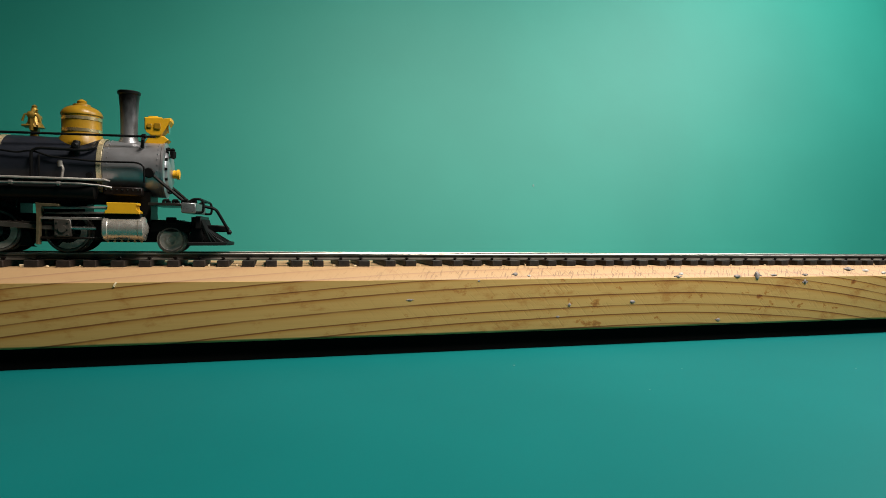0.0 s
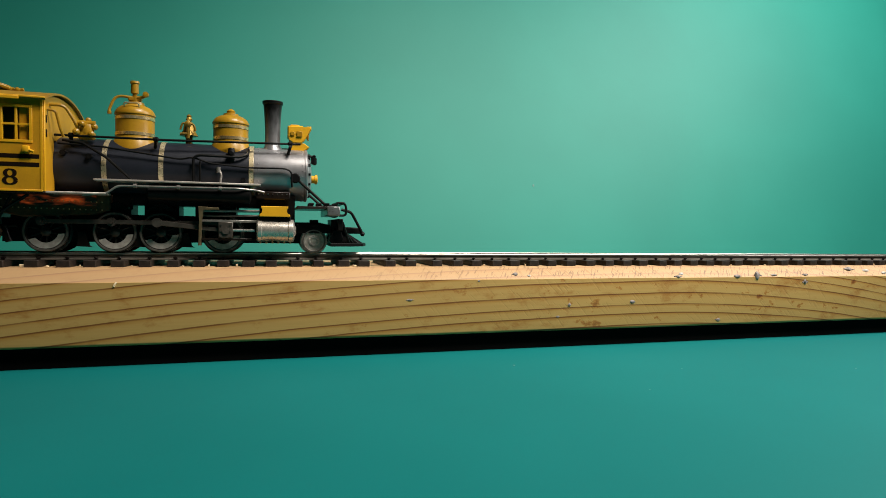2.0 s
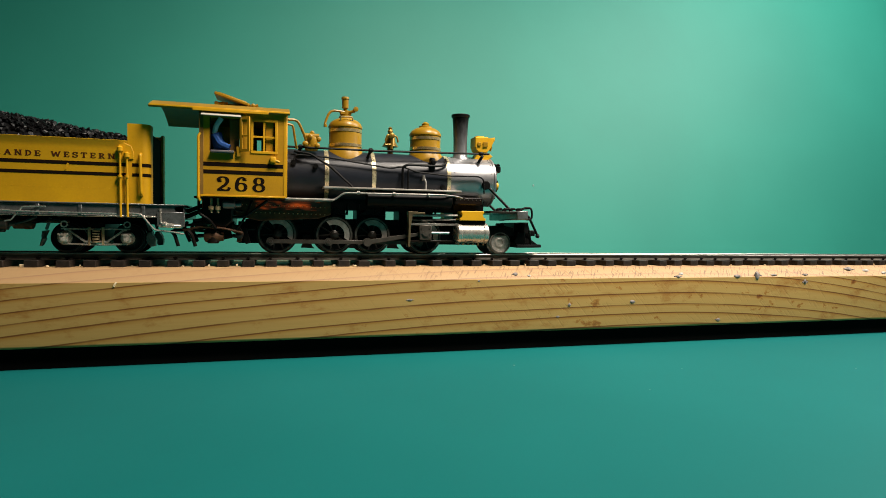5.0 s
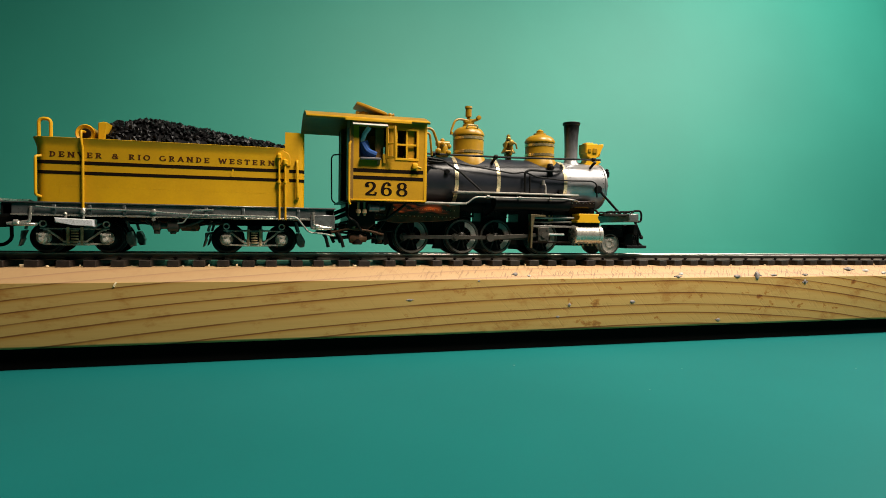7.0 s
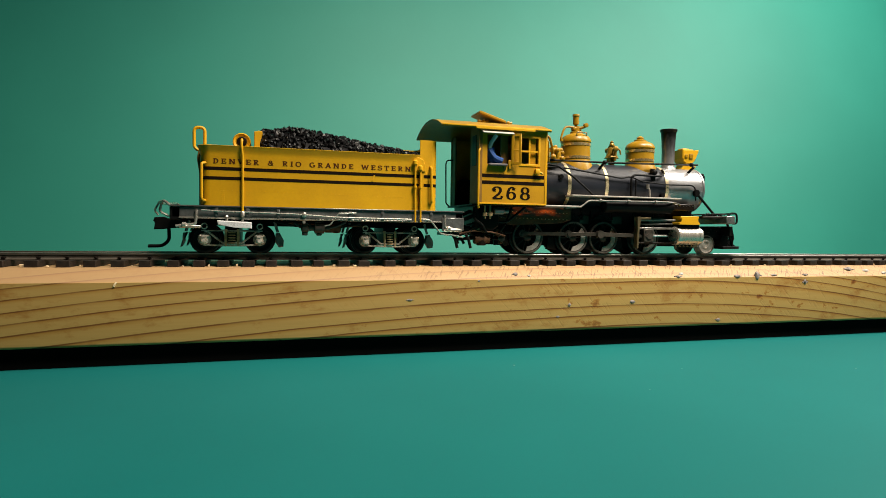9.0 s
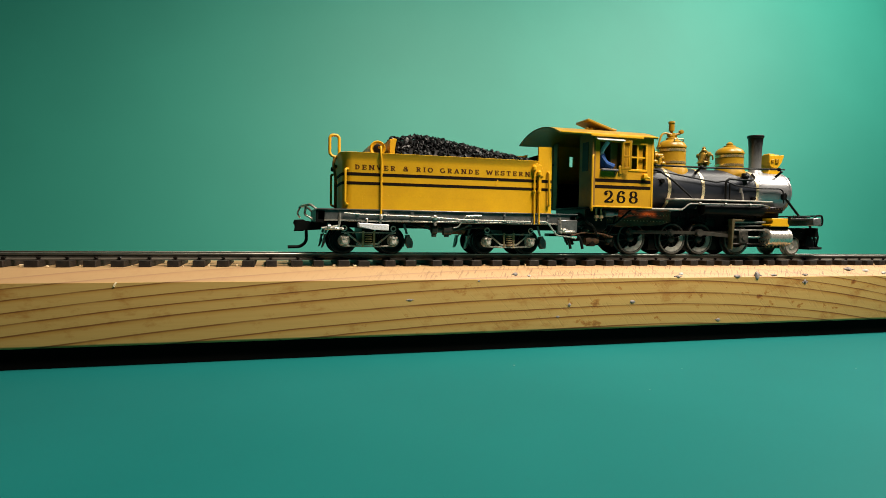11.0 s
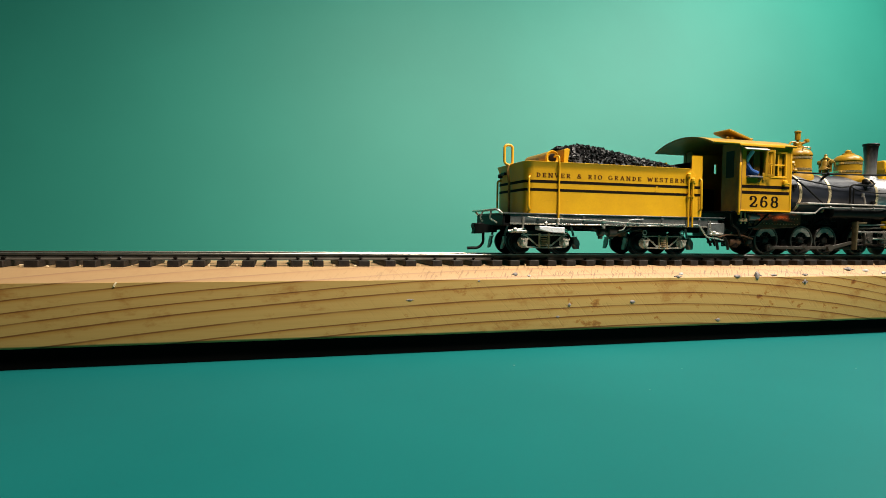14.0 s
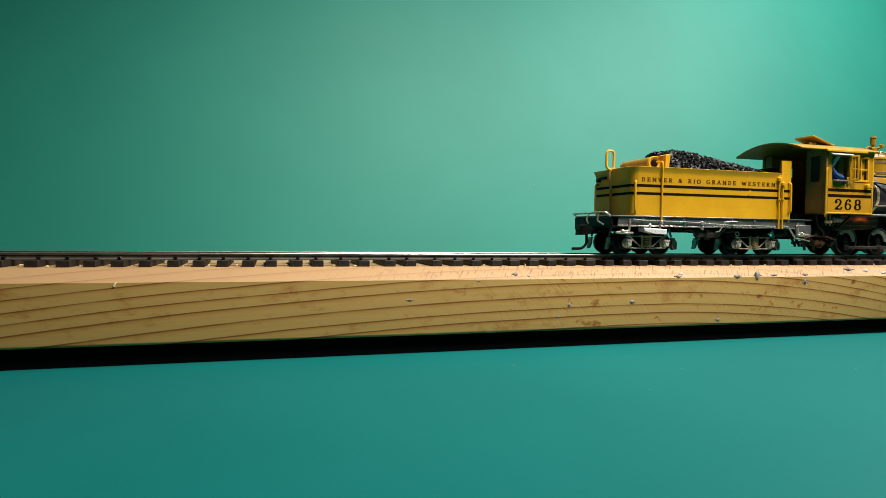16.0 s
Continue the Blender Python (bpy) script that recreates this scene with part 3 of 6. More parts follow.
def spoked_wheel(parent, at, r, side, spokes=10, weight=True):
    """A driving wheel: tyre with flange, then spokes, hub and counterweight as pieces of it. side: -1 faces the near side."""
    s = side
    tyre = part("driving_wheel", lathe(B(), [(r * 0.84, 0.9 * s), (r * 0.86, 1.15 * s), (r * 0.97, 1.15 * s), (r, 1.0 * s), (r, -0.6 * s), (r * 1.07, -0.75 * s), (r * 1.07, -1.1 * s), (r * 0.84, -1.1 * s), (r * 0.84, 0.9 * s)], axis="y", seg=40, cap=False), WHEEL, parent, "dark grey spoked driving wheel", at)
    sp = part("spoke", tube(B(), [(r * 0.15, 0, 0), (r * 0.5, 0, 0), (r * 0.9, 0, 0)], 0.22, 6), WHEEL, tyre)
    for k in range(spokes):
        o = sp if k == 0 else twin(sp, (0, 0, 0), tyre)
        o.rotation_euler = (0, 2 * math.pi * k / spokes + 0.16, 0)
    part("hub", lathe(B(), [(r * 0.24, -0.6 * s), (r * 0.24, 0.9 * s), (r * 0.18, 1.1 * s), (r * 0.1, 1.3 * s), (r * 0.08, 1.35 * s)], axis="y", seg=16), WHEEL, tyre)
    part("web", lathe(B(), [(r * 0.1, -0.75 * s), (r * 0.86, -0.75 * s), (r * 0.86, -0.95 * s), (r * 0.1, -0.95 * s)], axis="y", seg=28), BLACK, tyre, "blackened wheel web")
    part("tyre_face", lathe(B(), [(r * 0.87, 1.13 * s), (r * 0.88, 1.21 * s), (r * 0.955, 1.21 * s), (r * 0.97, 1.13 * s)], axis="y", seg=40, cap=False), TYRE, tyre, "rubbed grey tyre face")
    if weight:
        # crescent opposite the crank pin, whose place on the wheel is +x
        pts = []
        for i in range(13):
            a = radians(180 - 72 + 144 * i / 12)
            pts.append((r * 0.83 * math.cos(a), r * 0.83 * math.sin(a)))
        for i in range(9):
            a = radians(180 + 66 - 132 * i / 8)
            pts.append((r * 0.55 * math.cos(a), r * 0.55 * math.sin(a)))
        part("counterweight", prism(B(), pts, 0.5 * s, 1.05 * s, "y"), WEIGHT, tyre, "grey crescent counterweight")
    part("crank_pin", lathe(B(), [(0.75, 0.4 * s), (0.75, 1.2 * s), (0.5, 1.3 * s), (0.5, 1.9 * s)], (CRANK, 0, 0), "y", 12), WHEEL, tyre)
    return tyre


def disc_wheel(parent, at, r, side, name="wheel", label="small grey disc wheel", mat=None, bolts=4):
    s = side
    w = part(name, lathe(B(), [(r * 0.2, -1.0 * s), (r * 1.1, -1.0 * s), (r * 1.1, -0.6 * s), (r, -0.5 * s), (r, 1.0 * s), (r * 0.93, 1.15 * s), (r * 0.84, 1.15 * s), (r * 0.8, 0.85 * s), (r * 0.62, 0.7 * s), (r * 0.45, 0.85 * s), (r * 0.4, 1.0 * s), (r * 0.28, 1.0 * s), (r * 0.25, 0.75 * s), (r * 0.1, 0.7 * s)], axis="y", seg=32), mat or WHEEL, parent, label, at)
    if not bolts:
        part("tyre_face", lathe(B(), [(r * 0.82, 1.1 * s), (r * 0.84, 1.22 * s), (r * 0.94, 1.22 * s), (r * 0.96, 1.1 * s)], axis="y", seg=32, cap=False), TYRE, w, "rubbed grey tyre face")
        return w
    bolt = part("bolt", lathe(B(), [(r * 0.06, 0.6 * s), (r * 0.06, 0.95 * s)], (r * 0.62, 0, 0), "y", 8), IRON, w)
    for k in range(4):
        o = bolt if k == 0 else twin(bolt, (0, 0, 0), w)
        o.rotation_euler = (0, math.pi / 2 * k + 0.4, 0)
    return w


def dome(parent, x, r, z0, z1, cap, name, label):
    """A banded dome that flares onto the boiler."""
    body = [(r * 1.25, z0 - 3.4), (r * 1.16, z0 - 0.6), (r * 1.04, z0 + 0.5), (r, z0 + 1.2), (r, z1)]
    body += [(r * 1.05, z1 + 0.15), (r * 1.05, z1 + 0.55)]
    for i in range(1, 8):
        a = math.pi / 2 * i / 8
        body.append((r * 1.02 * math.cos(a), z1 + 0.6 + cap * math.sin(a)))
    body.append((0.05, z1 + 0.6 + cap))
    d = part(name, lathe(B(), body, (x, 0, 0), "z", 36), DOME, parent, label)
    for z in (z0 + 2.0, z1 - 0.9):
        part("band", lathe(B(), [(r * 0.99, z - 0.45), (r * 1.025, z - 0.45), (r * 1.025, z + 0.45), (r * 0.99, z + 0.45)], (x, 0, 0), "z", 36, cap=False), PALE_GOLD, d, "worn pale gold band")
    return d


def locomotive():
    L = empty("locomotive", LX, 0, 0)
    tagged(L, "black and mustard-yellow model steam locomotive with gold trim", "locomotive")
    ZC, R = 24.3, 8.35
    # boiler and smokebox
    boiler = part("boiler", lathe(B(), [(R, -19), (R, 33.2)], (0, 0, ZC), "x", 48), JACKET, L, "slate-black boiler with brass bands")
    for x in (-6.0, 8.6, 33.2):
        part("band", lathe(B(), [(R - 0.1, x - 0.68), (R + 0.14, x - 0.62), (R + 0.14, x + 0.62), (R - 0.1, x + 0.68)], (0, 0, ZC), "x", 48, cap=False), BRASS, boiler, "thin brass boiler band")
    smoke = part("smokebox", lathe(B(), [(R - 0.35, 33.9), (R - 0.3, 34.2), (R - 0.3, 48.8), (R - 0.1, 49.0), (R - 0.1, 49.6), (R - 0.9, 49.9), (R - 1.6, 49.9), (R - 2.0, 50.4), (R - 4, 51.0), (0.4, 51.2)], (0, 0, ZC), "x", 48), SMOKEBOX, L, "bare graphite-grey smokebox with light stains")
    bm = B()
    for k in range(30):
        a = 2 * math.pi * k / 30
        for x in (35.2, 48.1):
            lathe(bm, [(0.16, R - 0.35), (0.16, R - 0.2), (0.07, R - 0.1)], (0, 0, 0), "z", 6)
            new_v = bm.verts[-18:]
            rot = Matrix.Rotation(a, 4, "X")
            for v in new_v:
                v.co = rot @ v.co + Vector((x, 0, ZC))
    tagged(part("rivets", bm, SMOKEBOX, smoke), kind="stuff")
    dog = part("door_dog", box(B(), 49.7, 50.6, 6.25, 6.95, -0.35, 0.35), BLACK, smoke, at=(0, 0, ZC))
    for k in range(14):
        o = dog if k == 0 else twin(dog, (0, 0, ZC), smoke)
        o.rotation_euler = (2 * math.pi * k / 14, 0, 0)
    lathe_pts = [(1.2, 51.0), (1.2, 52.2), (1.5, 52.3), (1.5, 53.0), (0.6, 53.2)]
    part("number_plate", lathe(B(), lathe_pts, (0, 0, ZC - 1), "x", 20), YELLOW, smoke, "small yellow round front plate")
    # chequered lamp bracket bits on the smokebox front
    bm = B()
    tube(bm, rounded([(48.6, -4, 30.5), (51.4, -4, 30.0), (52, -4, 27.5)], 0.6), 0.4)
    lathe(bm, [(0.3, -1.6), (0.9, -1.4), (0.9, 0.4), (0.5, 0.6), (0.7, 1.0), (0.3, 1.4)], (51.7, -4, 29.2), "z", 12)
    part("marker_lamp", bm, BLACK, smoke, "tiny black marker lamp")
    part("smokebox_saddle", prism(B(), [(-6, 8.0), (6, 8.0), (5.2, 12), (6.0, 17.5), (-6.0, 17.5), (-5.2, 12)], 35.5, 46, "x"), BLACK, L)
    # steps plate along smokebox foot
    part("foot_plate", box(B(), 34.5, 44.5, -9.4, -6.4, 16.2, 18.6, 0.3), IRON, L)
    bm = B()
    for k in range(7):
        lathe(bm, [(0.22, 0), (0.18, -0.25)], (35.4 + 1.35 * k, -9.4, 17.8), "y", 6)
    tagged(part("rivets", bm, STEEL, L), kind="stuff")
    # stack
    prof = [(3.5, 30.5), (3.2, 32.0), (2.5, 32.9), (2.3, 33.6), (2.32, 38), (2.5, 42.5), (2.8, 45.9), (3.1, 46.2), (3.15, 46.8), (3.0, 47.0), (2.45, 46.9), (2.2, 42)]
    stack = part("smokestack", lathe(B(), prof, (39.3, 0, 0), "z", 36), sooty("sooty_stack", 36.5, 45.0), L, "tall sooty grey smokestack with flared rim")
    # headlight
    shape = [(43.8, 39.5), (48.4, 39.7), (48.8, 39.0), (50.9, 39.7), (51.0, 38.7), (49.4, 36.7), (48.7, 35.2), (48.0, 34.2), (45.4, 34.2), (44.6, 35.4), (43.8, 36.2)]
    hl = part("headlight", prism(B(), shape, -2.7, 2.7, "y", 0.3), YELLOW, L, "yellow hooded headlight on a bracket")
    part("lid", box(B(), 44.6, 47.4, -1.6, 1.6, 39.4, 40.1, 0.2), YELLOW, hl)
    part("slot", box(B(), 46.6, 47.8, -2.76, -2.68, 37.2, 37.9), STRIPE, hl, "dark slot in the lamp's side")
    part("reflector", lathe(B(), [(1.9, 50.2), (1.6, 49.9), (1.0, 49.6), (0.2, 49.45)], (0, 0, 37.0), "x", 20), REFLECT, hl, "bright reflector")
    bm = B()
    box(bm, 44.6, 45.8, -3.1, -2.8, 36.5, 37.7, 0.1)
    box(bm, 46.5, 48.2, -3.1, -2.8, 36.2, 37.9, 0.1)
    part("side_plate", bm, DOME, hl)
    part("bracket", prism(B(), [(45.0, 34.3), (49.0, 34.3), (50.4, 33.2), (48.5, 31.6), (43.8, 32.0)], -2.2, 2.2, "y", 0.2), YELLOW, hl)
    # domes, valves, bell
    sand = dome(L, 27.0, 5.1, 32.6, 38.9, 2.6, "sand_dome", "mustard sand dome with brass bands")
    part("finial", lathe(B(), [(2.3, 41.6), (2.2, 42.3), (1.2, 42.6), (1.3, 43.2), (0.8, 43.6), (0.2, 43.9)], (27.0, 0, 0), "z", 18), DOME, sand)
    steam = dome(L, 0.4, 5.2, 32.4, 39.9, 2.9, "steam_dome", "mustard steam dome topped by safety valves")
    part("valve_base", lathe(B(), [(2.4, 42.9), (2.2, 43.9), (1.2, 44.2), (1.1, 45.8), (0.2, 45.9)], (0.6, 0, 0), "z", 16), DOME, steam)
    part("whistle", lathe(B(), [(0.5, 45.5), (0.6, 46.4), (1.05, 46.6), (1.05, 49.3), (1.3, 49.5), (1.2, 50.1), (0.3, 50.3)], (0.3, 0, 0), "z", 16), DOME, steam, "slender mustard whistle")
    bm = B()
    tube(bm, rounded([(0.4, -0.6, 45.2), (-4.6, -1, 45.6), (-6.2, -1.4, 41.2), (-6.0, -1.5, 40.4)], 2.2, 5), 0.38)
    lathe(bm, [(0.55, -0.4), (0.55, 0.4)], (-6.1, -1.5, 40.4), "z", 10)
    part("steam_pipe", bm, DOME, steam, "bent mustard pipe")
    bm = B()
    tube(bm, [(1.0, -0.6, 45.0), (3.0, -1.2, 45.6), (3.6, -1.4, 46.4)], 0.5)
    lathe(bm, [(0.3, -0.7), (0.8, -0.6), (0.8, 0.6), (0.3, 0.7)], (3.5, -1.4, 46.2), "y", 10)
    box(bm, -1.4, 2.2, -1.1, 0.8, 44.2, 45.5, 0.3)
    part("valve", bm, DOME, steam)
    bm = B()
    tube(bm, rounded([(-1.6, -4.2, 42.0), (-1.6, -4.7, 43.0), (2.2, -4.7, 43.0), (2.2, -4.2, 42.0)], 0.5), 0.22)
    part("lifting_handle", bm, BRASS, steam)
    bell = part("bell", lathe(B(), [(2.6, 35.0), (2.3, 35.5), (1.7, 36.6), (1.5, 38.2), (1.1, 39.0), (0.2, 39.4)], (15.1, 0, 0), "z", 20), BELL, L, "small golden bell in a yoke")
    bm = B()
    prism(bm, [(14.1, 32.3), (16.1, 32.3), (15.7, 33.6), (16.3, 35), (15.5, 35.6), (14.7, 35.6), (13.9, 35), (14.5, 33.6)], -0.8, 0.8, "y", 0.15)
    tube(bm, rounded([(15.1, -2.4, 34), (15.1, -2.7, 38.6), (15.1, 0, 40.2), (15.1, 2.7, 38.6), (15.1, 2.4, 34)], 1.2), 0.5)
    lathe(bm, [(0.5, 39.4), (0.95, 40.0), (0.6, 40.6), (0.75, 41.0), (0.2, 41.5)], (15.1, 0, 0), "z", 12)
    tube(bm, [(15.1, -2.6, 35.4), (12.9, -2.8, 35.2)], 0.35)
    for y in (-2.6, 2.6):
        lathe(bm, [(0.3, -0.9), (0.95, -0.6), (0.95, 0.6), (0.3, 0.9)], (15.1, y, 38.2), "y", 10)
    tube(bm, rounded([(15.1, -2.6, 38.2), (13.6, -2.7, 38.4), (13.0, -2.7, 36.4)], 0.5), 0.3)
    tube(bm, rounded([(15.1, -2.6, 38.6), (16.8, -2.7, 38.0), (17.2, -2.7, 36.2)], 0.5), 0.3)
    part("bell_yoke", bm, BELL, bell)
    # cab
    cab_x0, cab_x1, zb, ze, hw = -41.5, -18.4, 16.5, 40.6, 15.6
    cab = part("cab", box(B(), cab_x0, cab_x1, -hw, hw, zb - 0.5, zb - 0.02, 0.1), IRON, L, "yellow cab with striped sides and open windows")
    w0, w1, w2, w3 = -39.1, -30.8, -27.9, -21.0
    zlo, zhi = 29.2, 38.5

    def panel(x0, x1, z0, z1, y0, y1, mat, name, label=""):
        return part(name, box(B(), x0, x1, y0, y1, z0, z1, 0.06), mat, cab, label)

    def wall_round(bm, y0, y1, cuts, low, high):
        """One sheet with rectangular openings between low and high."""
        xs = [cab_x0] + [c for pair in cuts for c in pair] + [cab_x1]
        zs = [zb, low, high, ze]
        grid = [[[bm.verts.new((x, y, z)) for z in zs] for x in xs] for y in (y0, y1)]
        hole = {(2 * i + 1, 1) for i in range(len(cuts))}
        nx = len(xs) - 1
        for i in range(nx):
            for k in range(3):
                if (i, k) not in hole:
                    for g, flip in ((grid[0], 1), (grid[1], -1)):
                        bm.faces.new([g[i][k], g[i + 1][k], g[i + 1][k + 1], g[i][k + 1]][::flip])
                for (a, b), other in ((((i, k), (i + 1, k)), (i, k - 1)), (((i, k), (i, k + 1)), (i - 1, k))):
                    solid = (i, k) not in hole
                    beside = 0 <= other[0] and 0 <= other[1] and other not in hole
                    if solid != beside:
                        bm.faces.new((grid[0][a[0]][a[1]], grid[0][b[0]][b[1]], grid[1][b[0]][b[1]], grid[1][a[0]][a[1]]))
        for i in range(nx):
            bm.faces.new((grid[0][i][3], grid[0][i + 1][3], grid[1][i + 1][3], grid[1][i][3]))
        for k in range(3):
            bm.faces.new((grid[0][nx][k], grid[0][nx][k + 1], grid[1][nx][k + 1], grid[1][nx][k]))
        return bm
    part("side_wall", wall_round(B(), -hw, -hw + 0.7, ((w0, w1), (w2, w3)), zlo, zhi), CAB_PAINT, cab)
    part("side_wall", wall_round(B(), hw - 0.7, hw, ((-34.3, -32.7), (-27.2, -25.8)), 33.0, 36.9), CAB_PAINT, cab, "shaded brown far cab side with two window openings")
    # Added dark strips put shade on the opening's sill and rear edge.
    bm = box(B(), w0, w1, -hw + 0.1, -hw + 1.4, zlo - 0.25, zlo + 0.05, 0.04)
    box(bm, w0 - 0.1, w0 + 0.25, -hw + 0.1, -hw + 1.4, zlo, zhi, 0.04)
    part("reveal_shade_strip", bm, REVEAL_SHADE, cab, "dark brown strips putting shade into the cab window's reveal")
    panel(-33.9, -31.3, 26.0, zhi, -hw + 1.8, -hw + 2.3, CAB_BROWN, "inner_post")
    bm = B()
    arch = [((hw - 0.7) * math.sin(radians(a)), ze + 2.6 * math.cos(radians(a))) for a in range(-80, 81, 16)]
    for y0, y1 in ((-hw + 0.7, -R + 1.2), (R - 1.2, hw - 0.7)):
        box(bm, cab_x1 - 0.7, cab_x1, y0, y1, zb, ze)
    prism(bm, [(-R + 1.2, ZC + 6.6), (-R + 1.2, ze), (-hw + 0.7, ze)] + arch + [(hw - 0.7, ze), (R - 1.2, ze), (R - 1.2, ZC + 6.6)], cab_x1 - 0.7, cab_x1, "x")
    part("front_wall", bm, CAB_PAINT, cab)
    for z0, z1 in ((34.8, 36.8), (31.0, 33.0)):
        panel(cab_x1 + 0.01, cab_x1 + 0.12, z0, z1, -13.6, -12.6, STRIPE, "front_slot", "narrow dark slot in the cab front")
    part("front_moulding", box(B(), cab_x1 + 0.02, cab_x1 + 0.4, -hw + 0.2, -hw + 1.0, zb, ze - 0.3, 0.1), YELLOW, cab)
    # rear posts and walls
    for y in (-hw, hw - 1.6):
        part("corner_post", box(B(), cab_x0 - 0.35, cab_x0 + 0.9, y - 0.1, y + 1.7, zb - 0.5, ze - 0.05, 0.2), CAB_BROWN, cab)
    # The rear walls face away from the lamp; brown paint carries that shade.
    part("rear_wall", box(B(), cab_x0 - 0.2, cab_x0 + 0.4, -13.9, -6.4, zb, ze + 0.6, 0.1), CAB_BROWN, cab, "weathered rear cab wall with its shade put into the brown")
    part("rear_window", box(B(), cab_x0 - 0.3, cab_x0 - 0.1, -12.6, -8.6, 28.8, 38.6, 0.05), PANE, cab, "dark narrow rear cab window")
    part("rear_wall", box(B(), cab_x0 - 0.2, cab_x0 + 0.4, 10.5, 13.9, zb, ze + 0.6, 0.1), CAB_BROWN, cab, "weathered rear cab wall with its shade put into the brown")
    # roof: arched sheet, longer behind
    n = 18
    prof_o = [(16.9 * (2 * i / n - 1), 44.3 - 3.7 * abs(2 * i / n - 1) ** 2.1) for i in range(n + 1)]
    outline = prof_o + [(y * 0.985, z - 0.5) for y, z in prof_o[::-1]]
    roof = part("roof", prism(B(), outline, -54.6, -17.4, "x"), ROOF, cab, "arched mustard-brown cab roof overhanging the rear")
    part("eave_strip", box(B(), -43.4, -23.3, -17.25, -16.85, ze - 0.75, ze + 0.05, 0.1), YELLOW, roof)
    part("eave_edge", box(B(), -54.4, -17.5, -17.05, -16.7, ze - 0.15, ze + 0.35, 0.1), YELLOW, roof)
    part("hatch_frame", box(B(), -38, -28, -4, 4, 43.4, 44.7, 0.2), ROOF, roof)
    bm = box(B(), -5, 5, -4.4, 4.4, -0.45, 0.45, 0.2)
    box(bm, -4.2, 4.2, -3.6, 3.6, 0.4, 0.75, 0.15)
    rot = Matrix.Rotation(radians(17), 4, "Y")
    for v in bm.verts:
        v.co = rot @ v.co + Vector((-33.9, -2, 45.9))
    part("roof_hatch", bm, DOME, roof, "propped-open roof hatch")
    for x in (-38.6, -36.8, -30.4, -28.2):
        bm = tube(B(), [(x, -4.6, 44.2), (x + 1.8, -4.6, 44.7)], 0.42)
        lathe(bm, [(0.3, -0.5), (0.62, -0.3), (0.62, 0.3), (0.3, 0.5)], (x + 0.4, -4.8, 44.5), "y", 10)
        part("hinge", bm, DOME, roof)
    # window joinery
    yo = -hw - 0.2
    sash = panel(w2 - 0.25, w3 + 0.25, zhi - 0.5, zhi + 0.25, yo, -hw + 0.6, YELLOW, "window_sash", "mustard four-pane sash")
    for d in ((w2 - 0.25, w3 + 0.25, zlo - 0.3, zlo + 0.45), (w2 - 0.25, w2 + 0.45, zlo + 0.45, zhi - 0.5), (w3 - 0.45, w3 + 0.25, zlo + 0.45, zhi - 0.5)):
        part("sash_rail", box(B(), d[0], d[1], yo, -hw + 0.6, d[2], d[3], 0.06), YELLOW, sash)
    part("glazing_bar", box(B(), -24.75, -24.2, -hw + 0.02, -hw + 0.5, zlo + 0.45, zhi - 0.5, 0.05), YELLOW, sash)
    for x0, x1 in ((w2 + 0.45, -24.75), (-24.2, w3 - 0.45)):
        part("glazing_bar", box(B(), x0, x1, -hw + 0.02, -hw + 0.5, 33.4, 33.95, 0.05), YELLOW, sash)
    panel(-24.0, -21.9, zb, zhi, -hw + 0.9, -hw + 1.3, CAB_PAINT, "inner_board", "yellow board behind the sash")
    rotm = Matrix.Translation((w1, yo, 0)) @ Matrix.Rotation(radians(-34), 4, "Z") @ Matrix.Translation((-w1, -yo, 0))

    def swung(d):
        bm = box(B(), *d, 0.06)
        for v in bm.verts:
            v.co = rotm @ v.co
        return bm
    sw = part("open_sash", swung((w1, w1 + 0.8, yo - 0.6, yo, 29.2, 38.9)), CAB_PAINT, cab, "narrow yellow sash standing ajar")
    for d in ((w1 + 2.5, w1 + 3.2, 29.2, 38.9), (w1 + 0.8, w1 + 2.5, 38.1, 38.9), (w1 + 0.8, w1 + 2.5, 29.2, 30.0), (w1 + 0.8, w1 + 2.5, 33.4, 33.9)):
        part("sash_rail", swung((d[0], d[1], yo - 0.6, yo, d[2], d[3])), CAB_PAINT, sw)
    bm = box(B(), -41.2, -30.7, -hw - 2.6, -hw, -0.15, 0.15, 0.08)
    rotm2 = Matrix.Translation((0, -hw, 39.9)) @ Matrix.Rotation(radians(30), 4, "X") @ Matrix.Translation((0, hw, 0))
    for v in bm.verts:
        v.co = rotm2 @ v.co
    part("awning", bm, worn("pale_awning", (0.50, 0.48, 0.43), (0.34, 0.31, 0.25), 0.6, 0, 0.5, 3, 0.1, 0.5), cab, "pale grey window awning")
    part("arm_rest", box(B(), -38.8, -32.6, -hw - 1.4, -hw + 0.4, zlo - 0.6, zlo + 0.1, 0.2), worn("grey_armrest", (0.15, 0.14, 0.16), (0.08, 0.08, 0.08), 0.5, 0, 0.6, 3, 0.1, 0.5), cab, "grey armrest")
    part("arm_rest_bracket", prism(B(), [(-hw, zlo - 0.6), (-hw - 1.1, zlo - 0.6), (-hw, zlo - 2.0)], -33.6, -32.8, "x"), CAB_BROWN, cab)
    bm = box(B(), -32.0, -30.9, -hw - 0.6, -hw + 0.05, 27.6, 30.6, 0.2)
    part("sash_catch", bm, DOME, cab)
    bm = box(B(), -22.8, -21.2, -hw - 1.3, -hw + 0.05, 26.4, 28.1, 0.3, 2)
    tube(bm, [(-22.0, -hw - 0.9, 27.3), (-20.2, -hw - 0.9, 26.6)], 0.38)
    part("lamp_bracket", bm, YELLOW, cab)
